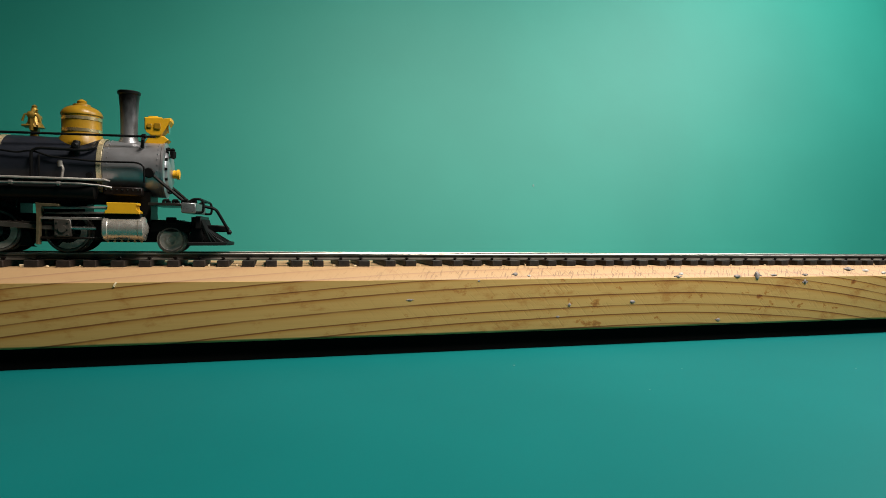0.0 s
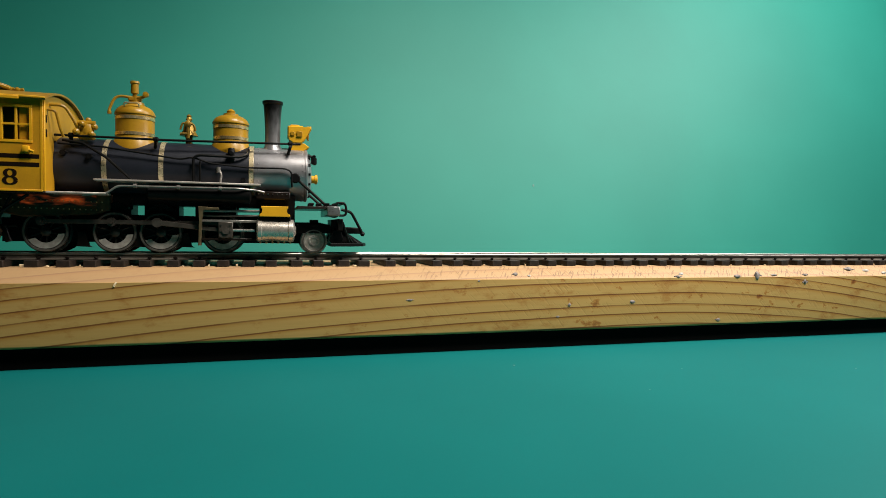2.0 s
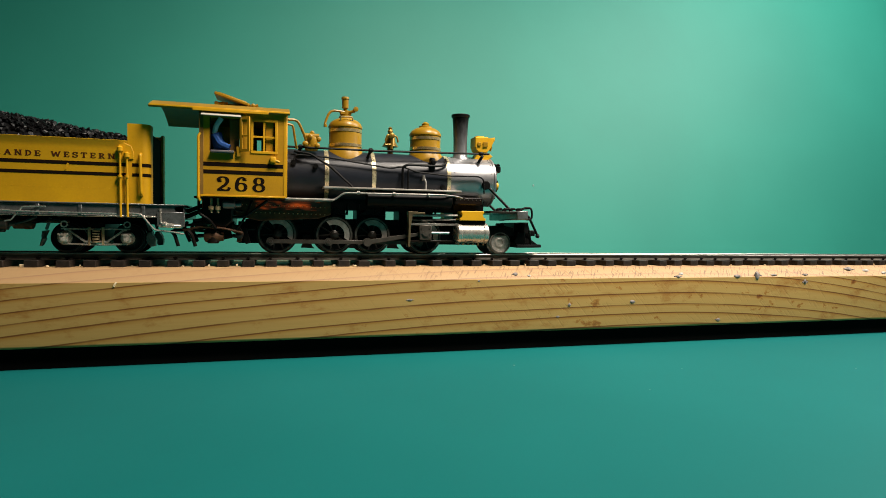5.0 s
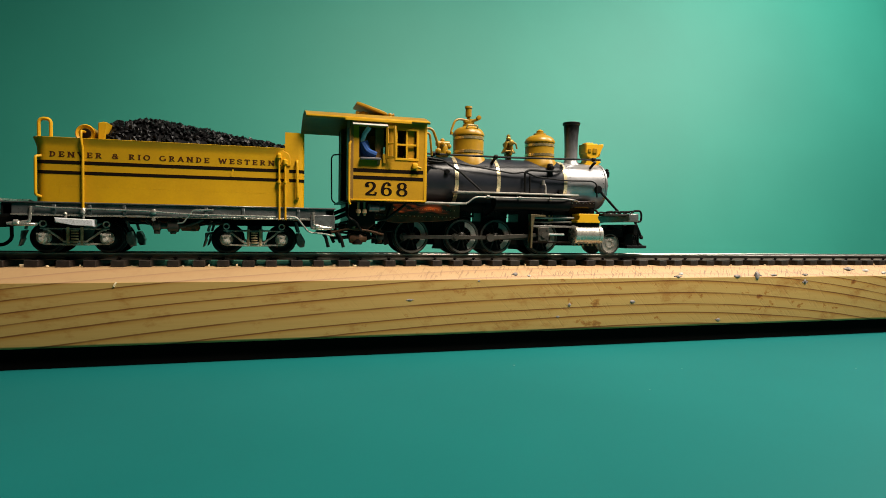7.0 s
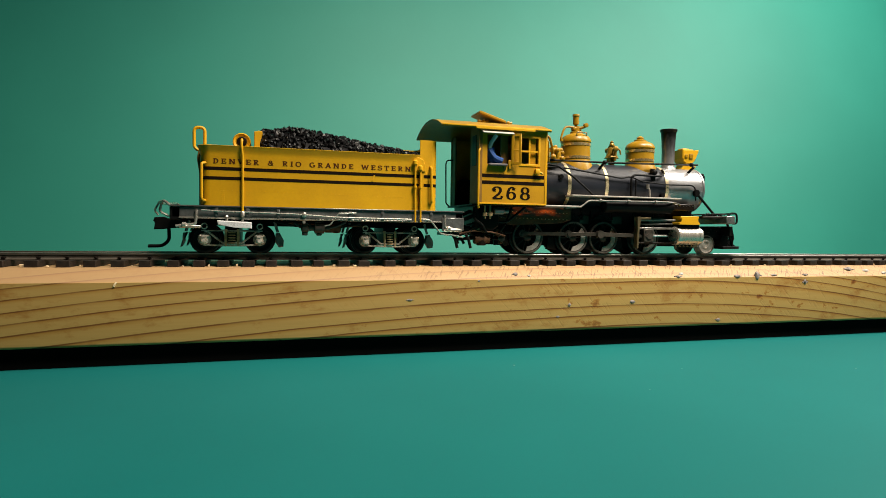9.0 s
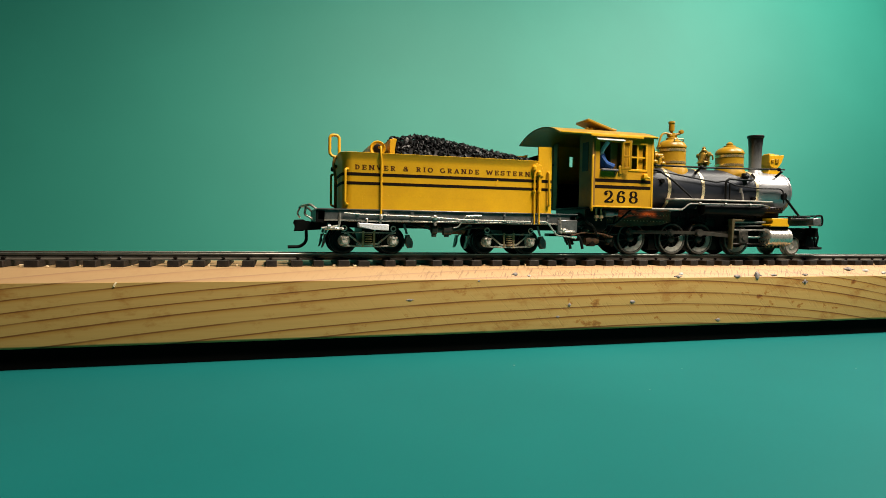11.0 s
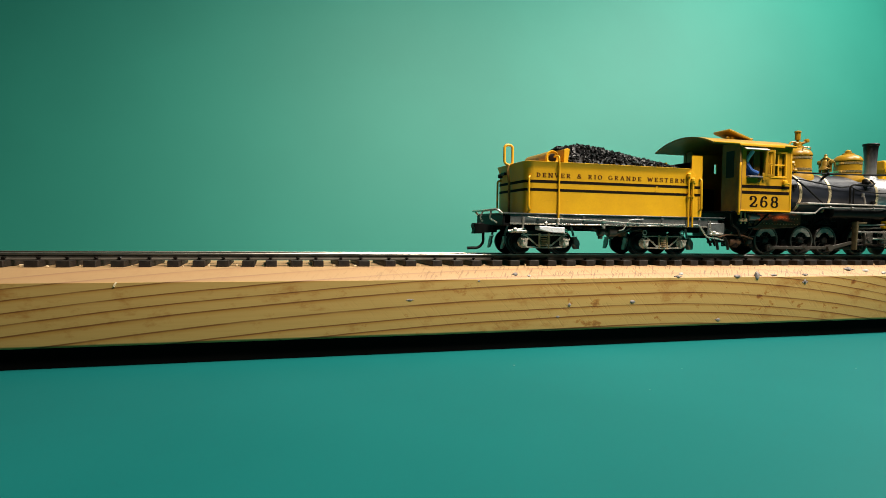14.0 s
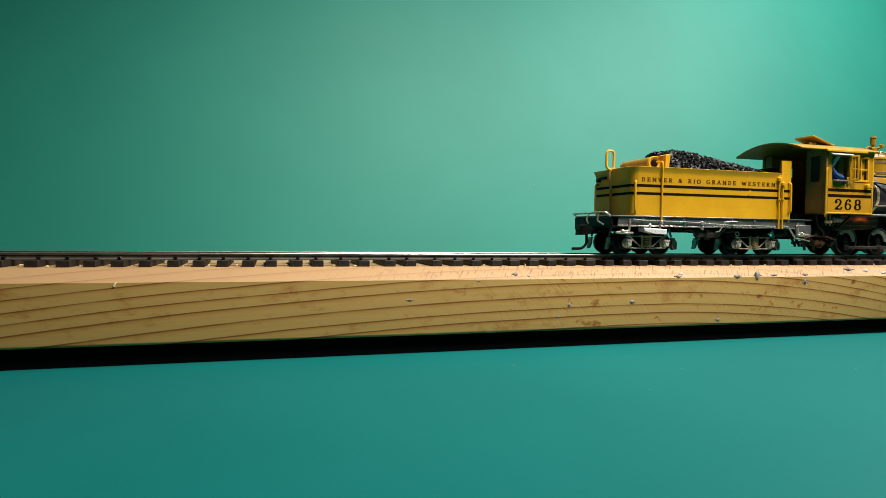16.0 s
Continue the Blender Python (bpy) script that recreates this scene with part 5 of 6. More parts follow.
    MOVERS.append((rod, lambda t: pose(CRANK * math.cos(crank(t)) * MM, ry * MM, (5.9 + CRANK * math.sin(crank(t))) * MM)))
    span = 18.6
    bm = B()
    prism(bm, [(0, -0.75), (0, 0.75), (span, 0.55), (span, -0.55)], -0.35, 0.35, "y", 0.1)
    lathe(bm, [(1.35, -0.5), (1.35, 0.5)], (0, 0, 0), "y", 16)
    lathe(bm, [(1.0, -0.5), (1.0, 0.5)], (span, 0, 0), "y", 16)
    main = part("main_rod", bm, ROD, L, "dark steel main rod", (8.4, -9.3, 5.9))

    def main_pose(t):
        px, pz = 8.4 + CRANK * math.cos(crank(t)), 5.9 + CRANK * math.sin(crank(t))
        return pose(px * MM, -9.3 * MM, pz * MM) @ Matrix.Rotation(math.asin((pz - 6.7) / span), 4, "Y")
    MOVERS.append((main, main_pose))
    bm = B()
    box(bm, -2.0, 2.0, -0.9, 0.9, -2.2, 2.6, 0.2)
    lathe(bm, [(1.0, -1.3), (1.0, -0.8)], (0, 0, 0), "y", 14)
    for a in (-1.3, 1.3):
        for b in (-1.5, 0, 1.8):
            lathe(bm, [(0.28, -1.15), (0.28, -0.85)], (a, 0, b), "y", 8)
    cross = part("crosshead", bm, ROD, L, "dark riveted crosshead", (27, -9.9, 6.7))
    part("piston_rod", tube(B(), [(1.5, 0, 0.2), (8.0, 0, 0.2)], 0.45), STEEL, cross)

    def cross_x(t):
        pz = 5.9 + CRANK * math.sin(crank(t))
        return 8.4 + CRANK * math.cos(crank(t)) + math.sqrt(span ** 2 - (pz - 6.7) ** 2)
    MOVERS.append((cross, lambda t: pose(cross_x(t) * MM, -9.9 * MM, 6.7 * MM)))
    MOVERS.append((L, lambda t: pose((LX + gone(t)) * MM, 0, 0)))
    return L


locomotive()


def engineer():
    """A small painted figure leaning on the armrest, one plain mesh."""
    bm = B()
    tube(bm, rounded([(-35.6, -12.6, 26.2), (-36.4, -12.9, 30.0), (-37.8, -13.4, 34.3)], 1.5), 1.75, 12)
    tube(bm, rounded([(-37.9, -14.2, 33.8), (-36.4, -15.0, 31.2), (-33.8, -15.4, 30.2)], 0.8), 0.95)
    tube(bm, rounded([(-38.0, -14.2, 34.2), (-37.4, -15.0, 36.4), (-36.0, -15.4, 38.4)], 0.6), 0.72)
    ob = part("figurine", bm, BLUE)
    ob.data.materials.append(worn("pale_sleeve", (0.62, 0.70, 0.74), (0.35, 0.45, 0.52), 0.6, 0, 0.8, 3, 0.1, 0.5))
    for f in ob.data.polygons:
        f.material_index = int(f.center.z > 34.6 * MM)
    tagged(ob, "tiny blue painted figurine leaning out of the cab window", "figurine")
    ob.location = (LX * MM, 0, 0)
    MOVERS.append((ob, lambda t: pose((LX + gone(t)) * MM, 0, 0)))


engineer()


# ---- tender ----
def tender():
    T = empty("tender", TX, 0, 0)
    tagged(T, "mustard-yellow model tender with black stripes and a coal load", "tender")
    hw = 13.2
    z0, z1 = 13.8, 31.0
    # tank: rounded plan, small flare at the top
    def ring(half, x0, x1, r, z):
        pts = []
        for cx, cy, a0 in ((x1 - r, half - r, 0), (x0 + r, half - r, 90), (x0 + r, -half + r, 180), (x1 - r, -half + r, 270)):
            for i in range(7):
                a = radians(a0 + 90 * i / 6)
                pts.append((cx + r * math.cos(a), cy + r * math.sin(a), z))
        return pts
    bm = B()
    levels = [(hw, -34.6, 30.6, 3.0, z0), (hw, -34.6, 30.6, 3.0, 28.4), (hw + 0.25, -34.9, 30.7, 3.1, 29.6), (hw + 0.75, -35.4, 30.9, 3.3, z1), (hw + 0.45, -35.1, 30.6, 3.0, z1 + 0.1), (hw - 0.2, -34.2, 30.2, 2.8, 29.8), (hw - 0.4, -34.0, 30.0, 2.8, 29.4)]
    rings = [[bm.verts.new(p) for p in ring(*l)] for l in levels]
    for a, b in zip(rings, rings[1:]):
        n = len(a)
        for i in range(n):
            bm.faces.new((a[i], a[(i + 1) % n], b[(i + 1) % n], b[i]))
    bm.faces.new(rings[0])
    bm.faces.new(rings[-1][::-1])
    tank = part("tank", bm, YELLOW, T, "mustard-yellow riveted tank with black stripes")
    # rivet rows
    bm = B()
    for i in range(44):
        lathe(bm, [(0.13, 0.05), (0.08, -0.07)], (-29.5 + 1.27 * i, -hw, 18.3 - 0.012 * i), "y", 6)
    for i in range(8):
        lathe(bm, [(0.13, 0.05), (0.08, -0.06)], (-28.6, -hw, 14.8 + 0.55 * i), "y", 6)
        lathe(bm, [(0.13, 0.05), (0.08, -0.06)], (-27.9, -hw, 14.8 + 0.55 * i), "y", 6)
    tagged(part("rivets", bm, YELLOW, tank), kind="stuff")
    # stripes go round the rear
    for za, zb in ((24.0, 24.95), (21.3, 22.2)):
        bm = B()
        lo = [p for p in ring(hw + 0.05, -34.65, 30.65, 3.0, za)]
        hi = [p for p in ring(hw + 0.05, -34.65, 30.65, 3.0, zb)]
        vl, vh = [bm.verts.new(p) for p in lo], [bm.verts.new(p) for p in hi]
        for i in range(len(lo)):
            bm.faces.new((vl[i], vl[(i + 1) % len(lo)], vh[(i + 1) % len(lo)], vh[i]))
        part("stripe", bm, STRIPE, tank, "painted black stripe")
    writing("lettering", "DENVER & RIO GRANDE WESTERN", 1.35, LETTER, tank, -31.0, -hw - 0.03, 25.95, 57.6, "worn dark brown Roman lettering", 0.27, 0.10, 0.30)
    # curved front legs of the tank, taller, open towards the cab
    for s in (-1, 1):
        a = [(29.6, s * hw), (33.2, s * hw)] + [(33.2 + 2.0 * math.sin(radians(i * 15)), s * (hw - 2.0 + 2.0 * math.cos(radians(i * 15)))) for i in range(1, 7)] + [(35.2, s * 8.5), (34.5, s * 8.5), (34.5, s * 11.4), (33.4, s * 12.4), (29.6, s * 12.5)]
        leg = part("front_leg", prism(B(), a, z0, 35.8, "z"), YELLOW, T, "tall curved yellow front corner")
        for za, zb in ((24.0, 24.95), (21.3, 22.2)):
            b = [(30.8, s * (hw + 0.05)), (33.2, s * (hw + 0.05))] + [(33.2 + 2.05 * math.sin(radians(i * 15)), s * (hw - 2.0 + 2.05 * math.cos(radians(i * 15)))) for i in range(1, 7)] + [(35.0, s * 9), (34.9, s * 9), (34.9, s * 11), (33, s * 13)]
            part("stripe", prism(B(), b, za, zb, "z"), STRIPE, leg)
        part("cheek", prism(B(), [(27.4, 30.4), (29.0, 30.4), (30.6, 29.6), (31.2, 28.0), (31.2, 26.0), (27.4, 26.0)], min(s * hw, s * (hw + 0.35)), max(s * hw, s * (hw + 0.35)), "y", 0.1), YELLOW, T)
    part("inner_bulkhead", box(B(), 33.0, 34.4, -8.6, 8.6, z0, 34.2, 0.2), MATT_BLACK, T, "matt black tender bulkhead")
    # plumbing on the side
    part("side_pipe", tube(B(), rounded([(-23.2, -10.5, 33.2), (-23.2, -14.0, 33.0), (-23.2, -14.2, 30.6), (-22.9, -13.7, 28.0), (-22.9, -13.7, 12.0)], 0.8), 0.34), YELLOW, T, "yellow pipe down the tank side")
    for x, zt in ((27.9, 28.8), (29.6, 27.2)):
        bm = tube(B(), [(x, -13.9, zt), (x + 0.2, -13.9, 10.2)], 0.3)
        lathe(bm, [(0.3, -0.9), (0.75, -0.5), (0.75, 0.5), (0.3, 0.9)], (x, -13.9, zt - 0.2), "z", 10)
        lathe(bm, [(0.6, -0.3), (0.6, 0.3)], (x, -13.9, 21.2), "z", 10)
        part("front_pipe", bm, YELLOW, T)
    bm = tube(B(), rounded([(33.0, -13.2, 27.6), (33.0, -14.2, 27.2), (33.2, -14.2, 16.6), (33.2, -13.2, 16.2)], 0.6), 0.4)
    part("grab_iron", bm, YELLOW, T)
    bm = tube(B(), rounded([(-33.0, -12.8, 26.0), (-33.9, -14.0, 25.8), (-33.9, -14.0, 15.6), (-33.0, -12.8, 15.2)], 0.6), 0.38)
    part("grab_iron", bm, YELLOW, T)
    bm = tube(B(), rounded([(-34.6, 9, 26.0), (-36.0, 9, 25.8), (-36.0, 9, 15.6), (-34.6, 9, 15.2)], 0.6), 0.38)
    part("grab_iron", bm, YELLOW, T)
    bm = tube(B(), rounded([(-34.4, -0.7, 30.5), (-37.4, -0.7, 31.2), (-37.4, -0.7, 37.7), (-34.4, -0.7, 37.7), (-34.4, -0.7, 31.2), (-35.8, -0.7, 30.4)], 1.4, 5), 0.48)
    part("ladder_rail", bm, YELLOW, T, "yellow looped ladder rail")
    part("ladder_foot", tube(B(), rounded([(-35.7, -0.7, 30.8), (-36.2, -0.8, 28.6), (-35.5, -0.9, 24.0), (-35.5, -0.9, 14.0)], 1.0), 0.46), CAB_BROWN, T, "stained brown lower pipe of the ladder")
    bm = B()
    box(bm, -35.9, -34.7, 3.0, 7.0, 27.6, 28.6, 0.2)
    lathe(bm, [(0.6, -36.2), (0.8, -35.8), (0.8, -34.8)], (0, 8, 27.6), "x", 14)
    part("rear_fittings", bm, BLACK, T)
    # air tank across the deck, coal board, coal
    part("deck", box(B(), -33.8, -19, -12.6, 12.6, 29.0, 30.3, 0.2), YELLOW, T)
    res = part("air_reservoir", lathe(B(), [(1.2, -9.4), (1.9, -9.3), (2.4, -8.9), (2.4, 8.9), (1.9, 9.3), (1.2, 9.4)], (-23.4, 0, 32.9), "y", 28), DOME, T, "mustard air reservoir across the deck")
    part("end_ring", lathe(B(), [(1.7, -9.35), (2.3, -9.7), (2.55, -9.3), (2.4, -8.8)], (-23.4, 0, 32.9), "y", 28, cap=False), YELLOW, res)
    part("end_cap", lathe(B(), [(1.9, -9.2), (1.2, -9.45), (0.2, -9.5)], (-23.4, 0, 32.9), "y", 28), IRON, res)
    bm = B()
    prism(bm, [(-19.9, 29), (-19.9, 35.8), (-18.6, 36.2), (-17.6, 36.0), (-18.4, 33), (-18.4, 29)], -11, 11, "y", 0.15)
    part("coal_board", bm, YELLOW, T)
    rnd = random.Random(11)
    bm = B()
    def coal_z(x, y):
        u = (x + 18.5) / 51
        top = 37.4 + 1.6 * math.sin(min(1, max(0, u * 3)) * math.pi / 2) - 6.6 * max(0, u - 0.22) / 0.78
        return max(29.6, top - 0.075 * y * y * (0.62 + 0.2 * (1 - u)))
    vs = {}
    nx, ny = 36, 18
    for i in range(nx + 1):
        for j in range(ny + 1):
            x, y = -18.4 + 51.4 * i / nx, -12.4 + 24.8 * j / ny
            vs[i, j] = bm.verts.new((x, y, coal_z(x, y) - 0.8))
    for i in range(nx):
        for j in range(ny):
            bm.faces.new((vs[i, j], vs[i + 1, j], vs[i + 1, j + 1], vs[i, j + 1]))
    lump = [Vector(c) for c in ((1, 0.2, 0.1), (-0.9, 0.3, 0.2), (0.1, 1, -0.1), (0.2, -0.9, 0.1), (0.1, 0.2, 0.9), (0, -0.1, -0.9), (0.6, 0.6, 0.5), (-0.5, -0.6, 0.5), (0.5, -0.5, -0.4), (-0.5, 0.6, -0.5))]
    for k in range(1800):
        x, y = -18.0 + 50.4 * rnd.random(), rnd.uniform(-12.2, 12.2)
        r = rnd.uniform(0.4, 0.7) if k % 3 else rnd.uniform(0.7, 1.05)
        q = Euler((rnd.uniform(0, 6.3), rnd.uniform(0, 6.3), rnd.uniform(0, 6.3))).to_matrix()
        c = Vector((x, y, coal_z(x, y) + rnd.uniform(-0.25, 0.4)))
        pts = [bm.verts.new(q @ (p * r * rnd.uniform(0.75, 1.1)) + c) for p in lump]
        for f in ((0, 6, 4), (0, 2, 6), (2, 4, 6), (1, 4, 2), (1, 7, 4), (3, 4, 7), (3, 0, 4), (3, 8, 0), (5, 0, 8), (5, 8, 3), (5, 2, 0), (5, 9, 2), (1, 2, 9), (5, 1, 9), (5, 3, 1), (1, 3, 7)):
            bm.faces.new([pts[i] for i in f])
    tagged(part("coal", bm, COAL, T, "glossy black heaped coal", smooth=False), kind="stuff")
    # frame
    fr = part("frame", box(B(), -41.8, 44.0, -12.9, -11.2, 10.4, 13.5, 0.15), GREY, T, "weathered grey metal underframe")
    part("sill", box(B(), -41.8, 44.0, 11.2, 12.9, 10.4, 13.5, 0.15), GREY, fr)
    part("deck_plate", box(B(), -42.2, 44.4, -13.4, 13.4, 13.5, 13.9, 0.1), GREY, fr)
    part("cross_beam", box(B(), -42.4, -39.6, -12.9, 12.9, 9.6, 13.4, 0.2), BLACK, fr)
    part("cross_beam", box(B(), 41.4, 44.0, -12.9, 12.9, 9.8, 13.4, 0.2), GREY, fr)
    part("centre_sill", box(B(), -40, 42, -3, 3, 8.2, 11.5, 0.2), BLACK, fr)
    part("train_pipe", tube(B(), rounded([(-34, -13.6, 12.6), (-30, -13.6, 12.3), (-8, -13.4, 11.9), (4, -13.6, 11.2), (27, -13.6, 11.0)], 1), 0.22), SILVER, T, "worn silver brake pipe")
    part("brake_lever", tube(B(), rounded([(0.5, -13.2, 8.6), (2.0, -13.4, 8.8), (4.6, -13.4, 12.4), (10, -13.4, 12.6)], 0.5), 0.2), SILVER, T)
    bm = B()
    lathe(bm, [(0.4, -13.8), (0.75, -13.6), (0.75, -12.8)], (-5.6, 0, 11.7), "y", 14)
    lathe(bm, [(0.45, -13.8), (0.45, -12.8)], (-5.6, 0, 9.6), "y", 10)
    part("bracket", bm, SILVER, T)
    bm = B()
    lathe(bm, [(0.8, -0.9), (1.5, -0.5), (1.5, 4.0), (0.8, 4.4)], (1.5, -8.5, 8.0), "x", 16)
    lathe(bm, [(0.6, -1.0), (1.3, -0.6), (1.3, 0.6)], (4.2, -8.5, 7.4), "z", 12)
    tube(bm, [(-10, -8, 9.2), (14, -8, 8.6)], 0.35)
    part("brake_cylinder", bm, RUST, T, "greasy brown brake cylinder")
    bm = lathe(B(), [(0.5, -6.4), (1.4, -6.0), (1.5, -4.4), (0.9, -4.0), (0.9, -2.6), (1.7, -2.2), (1.7, 0.4), (0.8, 0.8), (0.5, 2.2)], (0, -10.6, 7.9), "x", 16)
    for x in (-5.2, -1.0):
        lathe(bm, [(0.7, 0.0), (0.9, 0.5), (0.6, 1.8)], (x, -10.6, 5.6), "z", 10)
    tube(bm, rounded([(-8.2, -10.4, 9.4), (-6.4, -10.6, 8.0)], 0.5), 0.4)
    tube(bm, rounded([(2.0, -10.6, 7.9), (4.6, -10.8, 8.6), (7.0, -10.8, 9.8)], 0.8), 0.35)
    part("triple_valve", bm, ROD, T, "grey-brown brake valve hung beneath the frame")
    part("pipe_foot", lathe(B(), [(0.3, 10.9), (0.62, 11.1), (0.62, 11.9), (0.36, 12.4)], (-22.9, -13.75, 0), "z", 10), SILVER, T, "silver fitting at the pipe's foot")
    part("paint_chip", prism(B(), [(14.4, 22.5), (14.9, 22.6), (15.5, 24.2), (15.1, 24.4)], -13.34, -13.2, "y"), YELLOW, T, "yellow chip across the black stripes")
    # ribs and brackets along the sill
    for x in (-30, -21.5, -13, 8, 18, 33.5):
        bm = box(B(), x - 0.45, x + 0.45, -13.25, -12.85, 10.5, 13.4, 0.1)
        lathe(bm, [(0.28, -13.45), (0.2, -13.2)], (x, 0, 11.2), "y", 8)
        lathe(bm, [(0.28, -13.45), (0.2, -13.2)], (x, 0, 12.7), "y", 8)
        part("sill_bracket", bm, GREY, T)
    part("sill_angle", box(B(), -40, 42, -13.2, -12.7, 10.1, 10.6, 0.1), SILVER, T, "worn silver lower sill edge")
    part("truss_rod", tube(B(), [(-14, -9.5, 9.6), (-8, -9.5, 8.4), (6, -9.5, 8.2), (12, -9.5, 9.4)], 0.3), IRON, T)
    # steps at both ends
    for x, d in ((-37.5, -1), (40.0, 1)):
        bm = B()
        tube(bm, rounded([(x + 2.2 * -d, -13.2, 12.6), (x + 2.0 * -d, -13.4, 8.6), (x - 3.2 * -d, -13.4, 7.9)], 0.6), 0.4)
        box(bm, x - 2.4, x + 3.4, -14.0, -11.6, 7.4, 8.2, 0.2)
        lathe(bm, [(0.5, -0.6), (0.8, -0.4), (0.8, 0.4), (0.5, 0.6)], (x - 1, -13.8, 8.3), "x", 10)
        part("step", bm, SILVER, T, "worn silver step")
    bm = tube(B(), rounded([(29.5, -13.4, 11.2), (33.0, -13.6, 11.0), (36.5, -13.6, 6.6), (41, -13.4, 6.2), (44, -13, 5.6)], 1.0), 0.28)
    part("water_pipe", bm, SILVER, T)
    part("end_plate", box(B(), 37.0, 44.2, -13.5, -12.8, 7.6, 11.8, 0.2), GREY, T)
    for x in (40.5, 45.0):
        part("hose", tube(B(), rounded([(x, -12.6, 6.6), (x + 1.0, -12.6, 5.4), (x + 1.9, -12.4, 2.2)], 0.8), 0.5), IRON, T)
    # rear rail and coupler
    bm = B()
    tube(bm, rounded([(-42, -12, 13.4), (-43.8, -11.6, 15.0), (-46.4, -6, 14.6), (-46.4, 6, 14.6), (-43.8, 11.6, 15.0), (-42, 12, 13.4)], 1.5), 0.4)
    tube(bm, rounded([(-46.4, -5, 14.6), (-47.6, -5, 12.4), (-46.6, -5, 11.0)], 0.7), 0.28)
    tube(bm, rounded([(-45.0, -9, 14.6), (-45.6, -9, 12), (-43, -9, 10.6)], 0.7), 0.35)
    part("rear_rail", bm, SILVER, T, "bent silver rear handrail and cut lever")
    part("coupler", prism(B(), [(-48.4, 6.8), (-45.4, 6.9), (-44.8, 7.4), (-40, 7.4), (-40, 9.8), (-44.8, 9.9), (-45.6, 10.6), (-48.2, 10.4), (-48.6, 9.4), (-47.8, 8.6)], -1.7, 1.7, "y", 0.25), BLACK, T, "black knuckle coupler")
    part("trip_wire", tube(B(), rounded([(-44.5, 0, 7.2), (-44.4, 0, 3.6), (-46.2, 0, 1.9), (-50.2, 0, 1.8)], 2.2, 6), 0.5), BLACK, T, "curved black uncoupling wire")
    # trucks
    for cx, journals in ((-26.0, (-33.6, -18.2)), (21.0, (13.2, 28.8))):
        for s in (-1, 1):
            y = s * 9.6
            bm = B()
            a, b = journals
            tube(bm, [(a, y, 6.5), (a + 1.0, y, 6.4), (a + 5.0, y, 3.2), (b - 5.0, y, 3.2), (b - 1.0, y, 6.4), (b, y, 6.5)], 0.3, 6)
            tube(bm, [(a - 0.8, y, 6.7), (b + 0.8, y, 6.7)], 0.2, 6)
            tube(bm, [(a, y, 2.6), (a + 5.0, y, 2.4), (b - 5.0, y, 2.4), (b, y, 2.6)], 0.26, 6)
            truck = part("side_frame", bm, JOURNAL, T, "archbar truck frame of worn grey metal")
            bm = B()
            for x in (cx - 1.7, cx + 1.7):
                tube(bm, [(x, y, 2.2), (x, y, 7.2)], 0.4, 6)
            for k in range(5):
                lathe(bm, [(1.0, 0), (1.0, 0.35)], (cx, y + 0.1 * s, 3.0 + 0.75 * k), "z", 10)
            part("bolster_spring", bm, TRUCK, truck)
            for x in journals:
                bm = box(B(), x - 1.2, x + 1.2, min(s * 8.6, s * 10.7), max(s * 8.6, s * 10.7), 2.9, 5.6, 0.5, 2)
                lathe(bm, [(1.5, -0.5), (1.9, 0.0), (1.5, 0.4)], (x, s * 9.0, 4.2), "y", 18)
                prism(bm, [(x - 0.95, 5.3), (x + 0.95, 5.3), (x + 0.75, 3.6), (x, 3.1), (x - 0.75, 3.6)], min(s * 10.6, s * 11.1), max(s * 10.6, s * 11.1), "y", 0.15)
                lathe(bm, [(0.4, -0.3), (0.4, 0.3)], (x, s * 11.1, 5.1), "y", 10)
                lathe(bm, [(0.3, -0.16), (0.62, -0.12), (0.66, 0.0), (0.4, 0.12)], (x, s * 11.1, 3.9), "y", 12)
                for d in (-1.05, 1.05):
                    lathe(bm, [(0.2, -0.2), (0.34, -0.1), (0.34, 0.1), (0.2, 0.2)], (x + d, s * 10.75, 5.2), "y", 8)
                tube(bm, [(x, s * 9.7, 2.5), (x, s * 9.7, 2.9)], 0.5, 8)
                for k in range(12):
                    u, w = 2 * math.pi * k / 12, 2 * math.pi * (k + 1) / 12
                    tube(bm, [(x + 0.8 * math.cos(u), s * 9.8, 8.0 + 0.8 * math.sin(u)), (x + 0.8 * math.cos(w), s * 9.8, 8.0 + 0.8 * math.sin(w))], 0.2, 5)
                part("journal_box", bm, JOURNAL, truck, "worn silvery-brass journal box")
            for x, d in ((a - 5.4, -1), (b + 5.2, 1)):
                bm = prism(B(), [(x - 0.6, 6.0), (x + 0.6, 6.2), (x + 0.3 + 0.8 * d, 4.6), (x + 0.9 * d + 0.9, 3.8), (x + 0.4 + 1.2 * d, 2.0), (x - 0.5 + 0.8 * d, 1.8), (x - 0.9, 3.6), (x - 0.4, 4.6)], min(s * 5.0, s * 7.6), max(s * 5.0, s * 7.6), "y", 0.3)
                tube(bm, [(x, s * 6, 6.4), (x - d * 1.0, s * 6, 9.6)], 0.4)
                part("brake_shoe", bm, PIPE, T)
        part("bolster", box(B(), cx - 2, cx + 2, -9, 9, 2.8, 8.4, 0.3), BLACK, T)
        for x in journals:
            for s in (-1, 1):
                at = (x, s * 6.0, 4.2)
                rolling(disc_wheel(T, at, 4.1, s, "tender_wheel", "dark oily disc wheel", IRON), at, 4.2)
            part("axle", lathe(B(), [(0.7, -9), (0.7, 9)], (x, 0, 4.2), "y", 10), IRON, T)
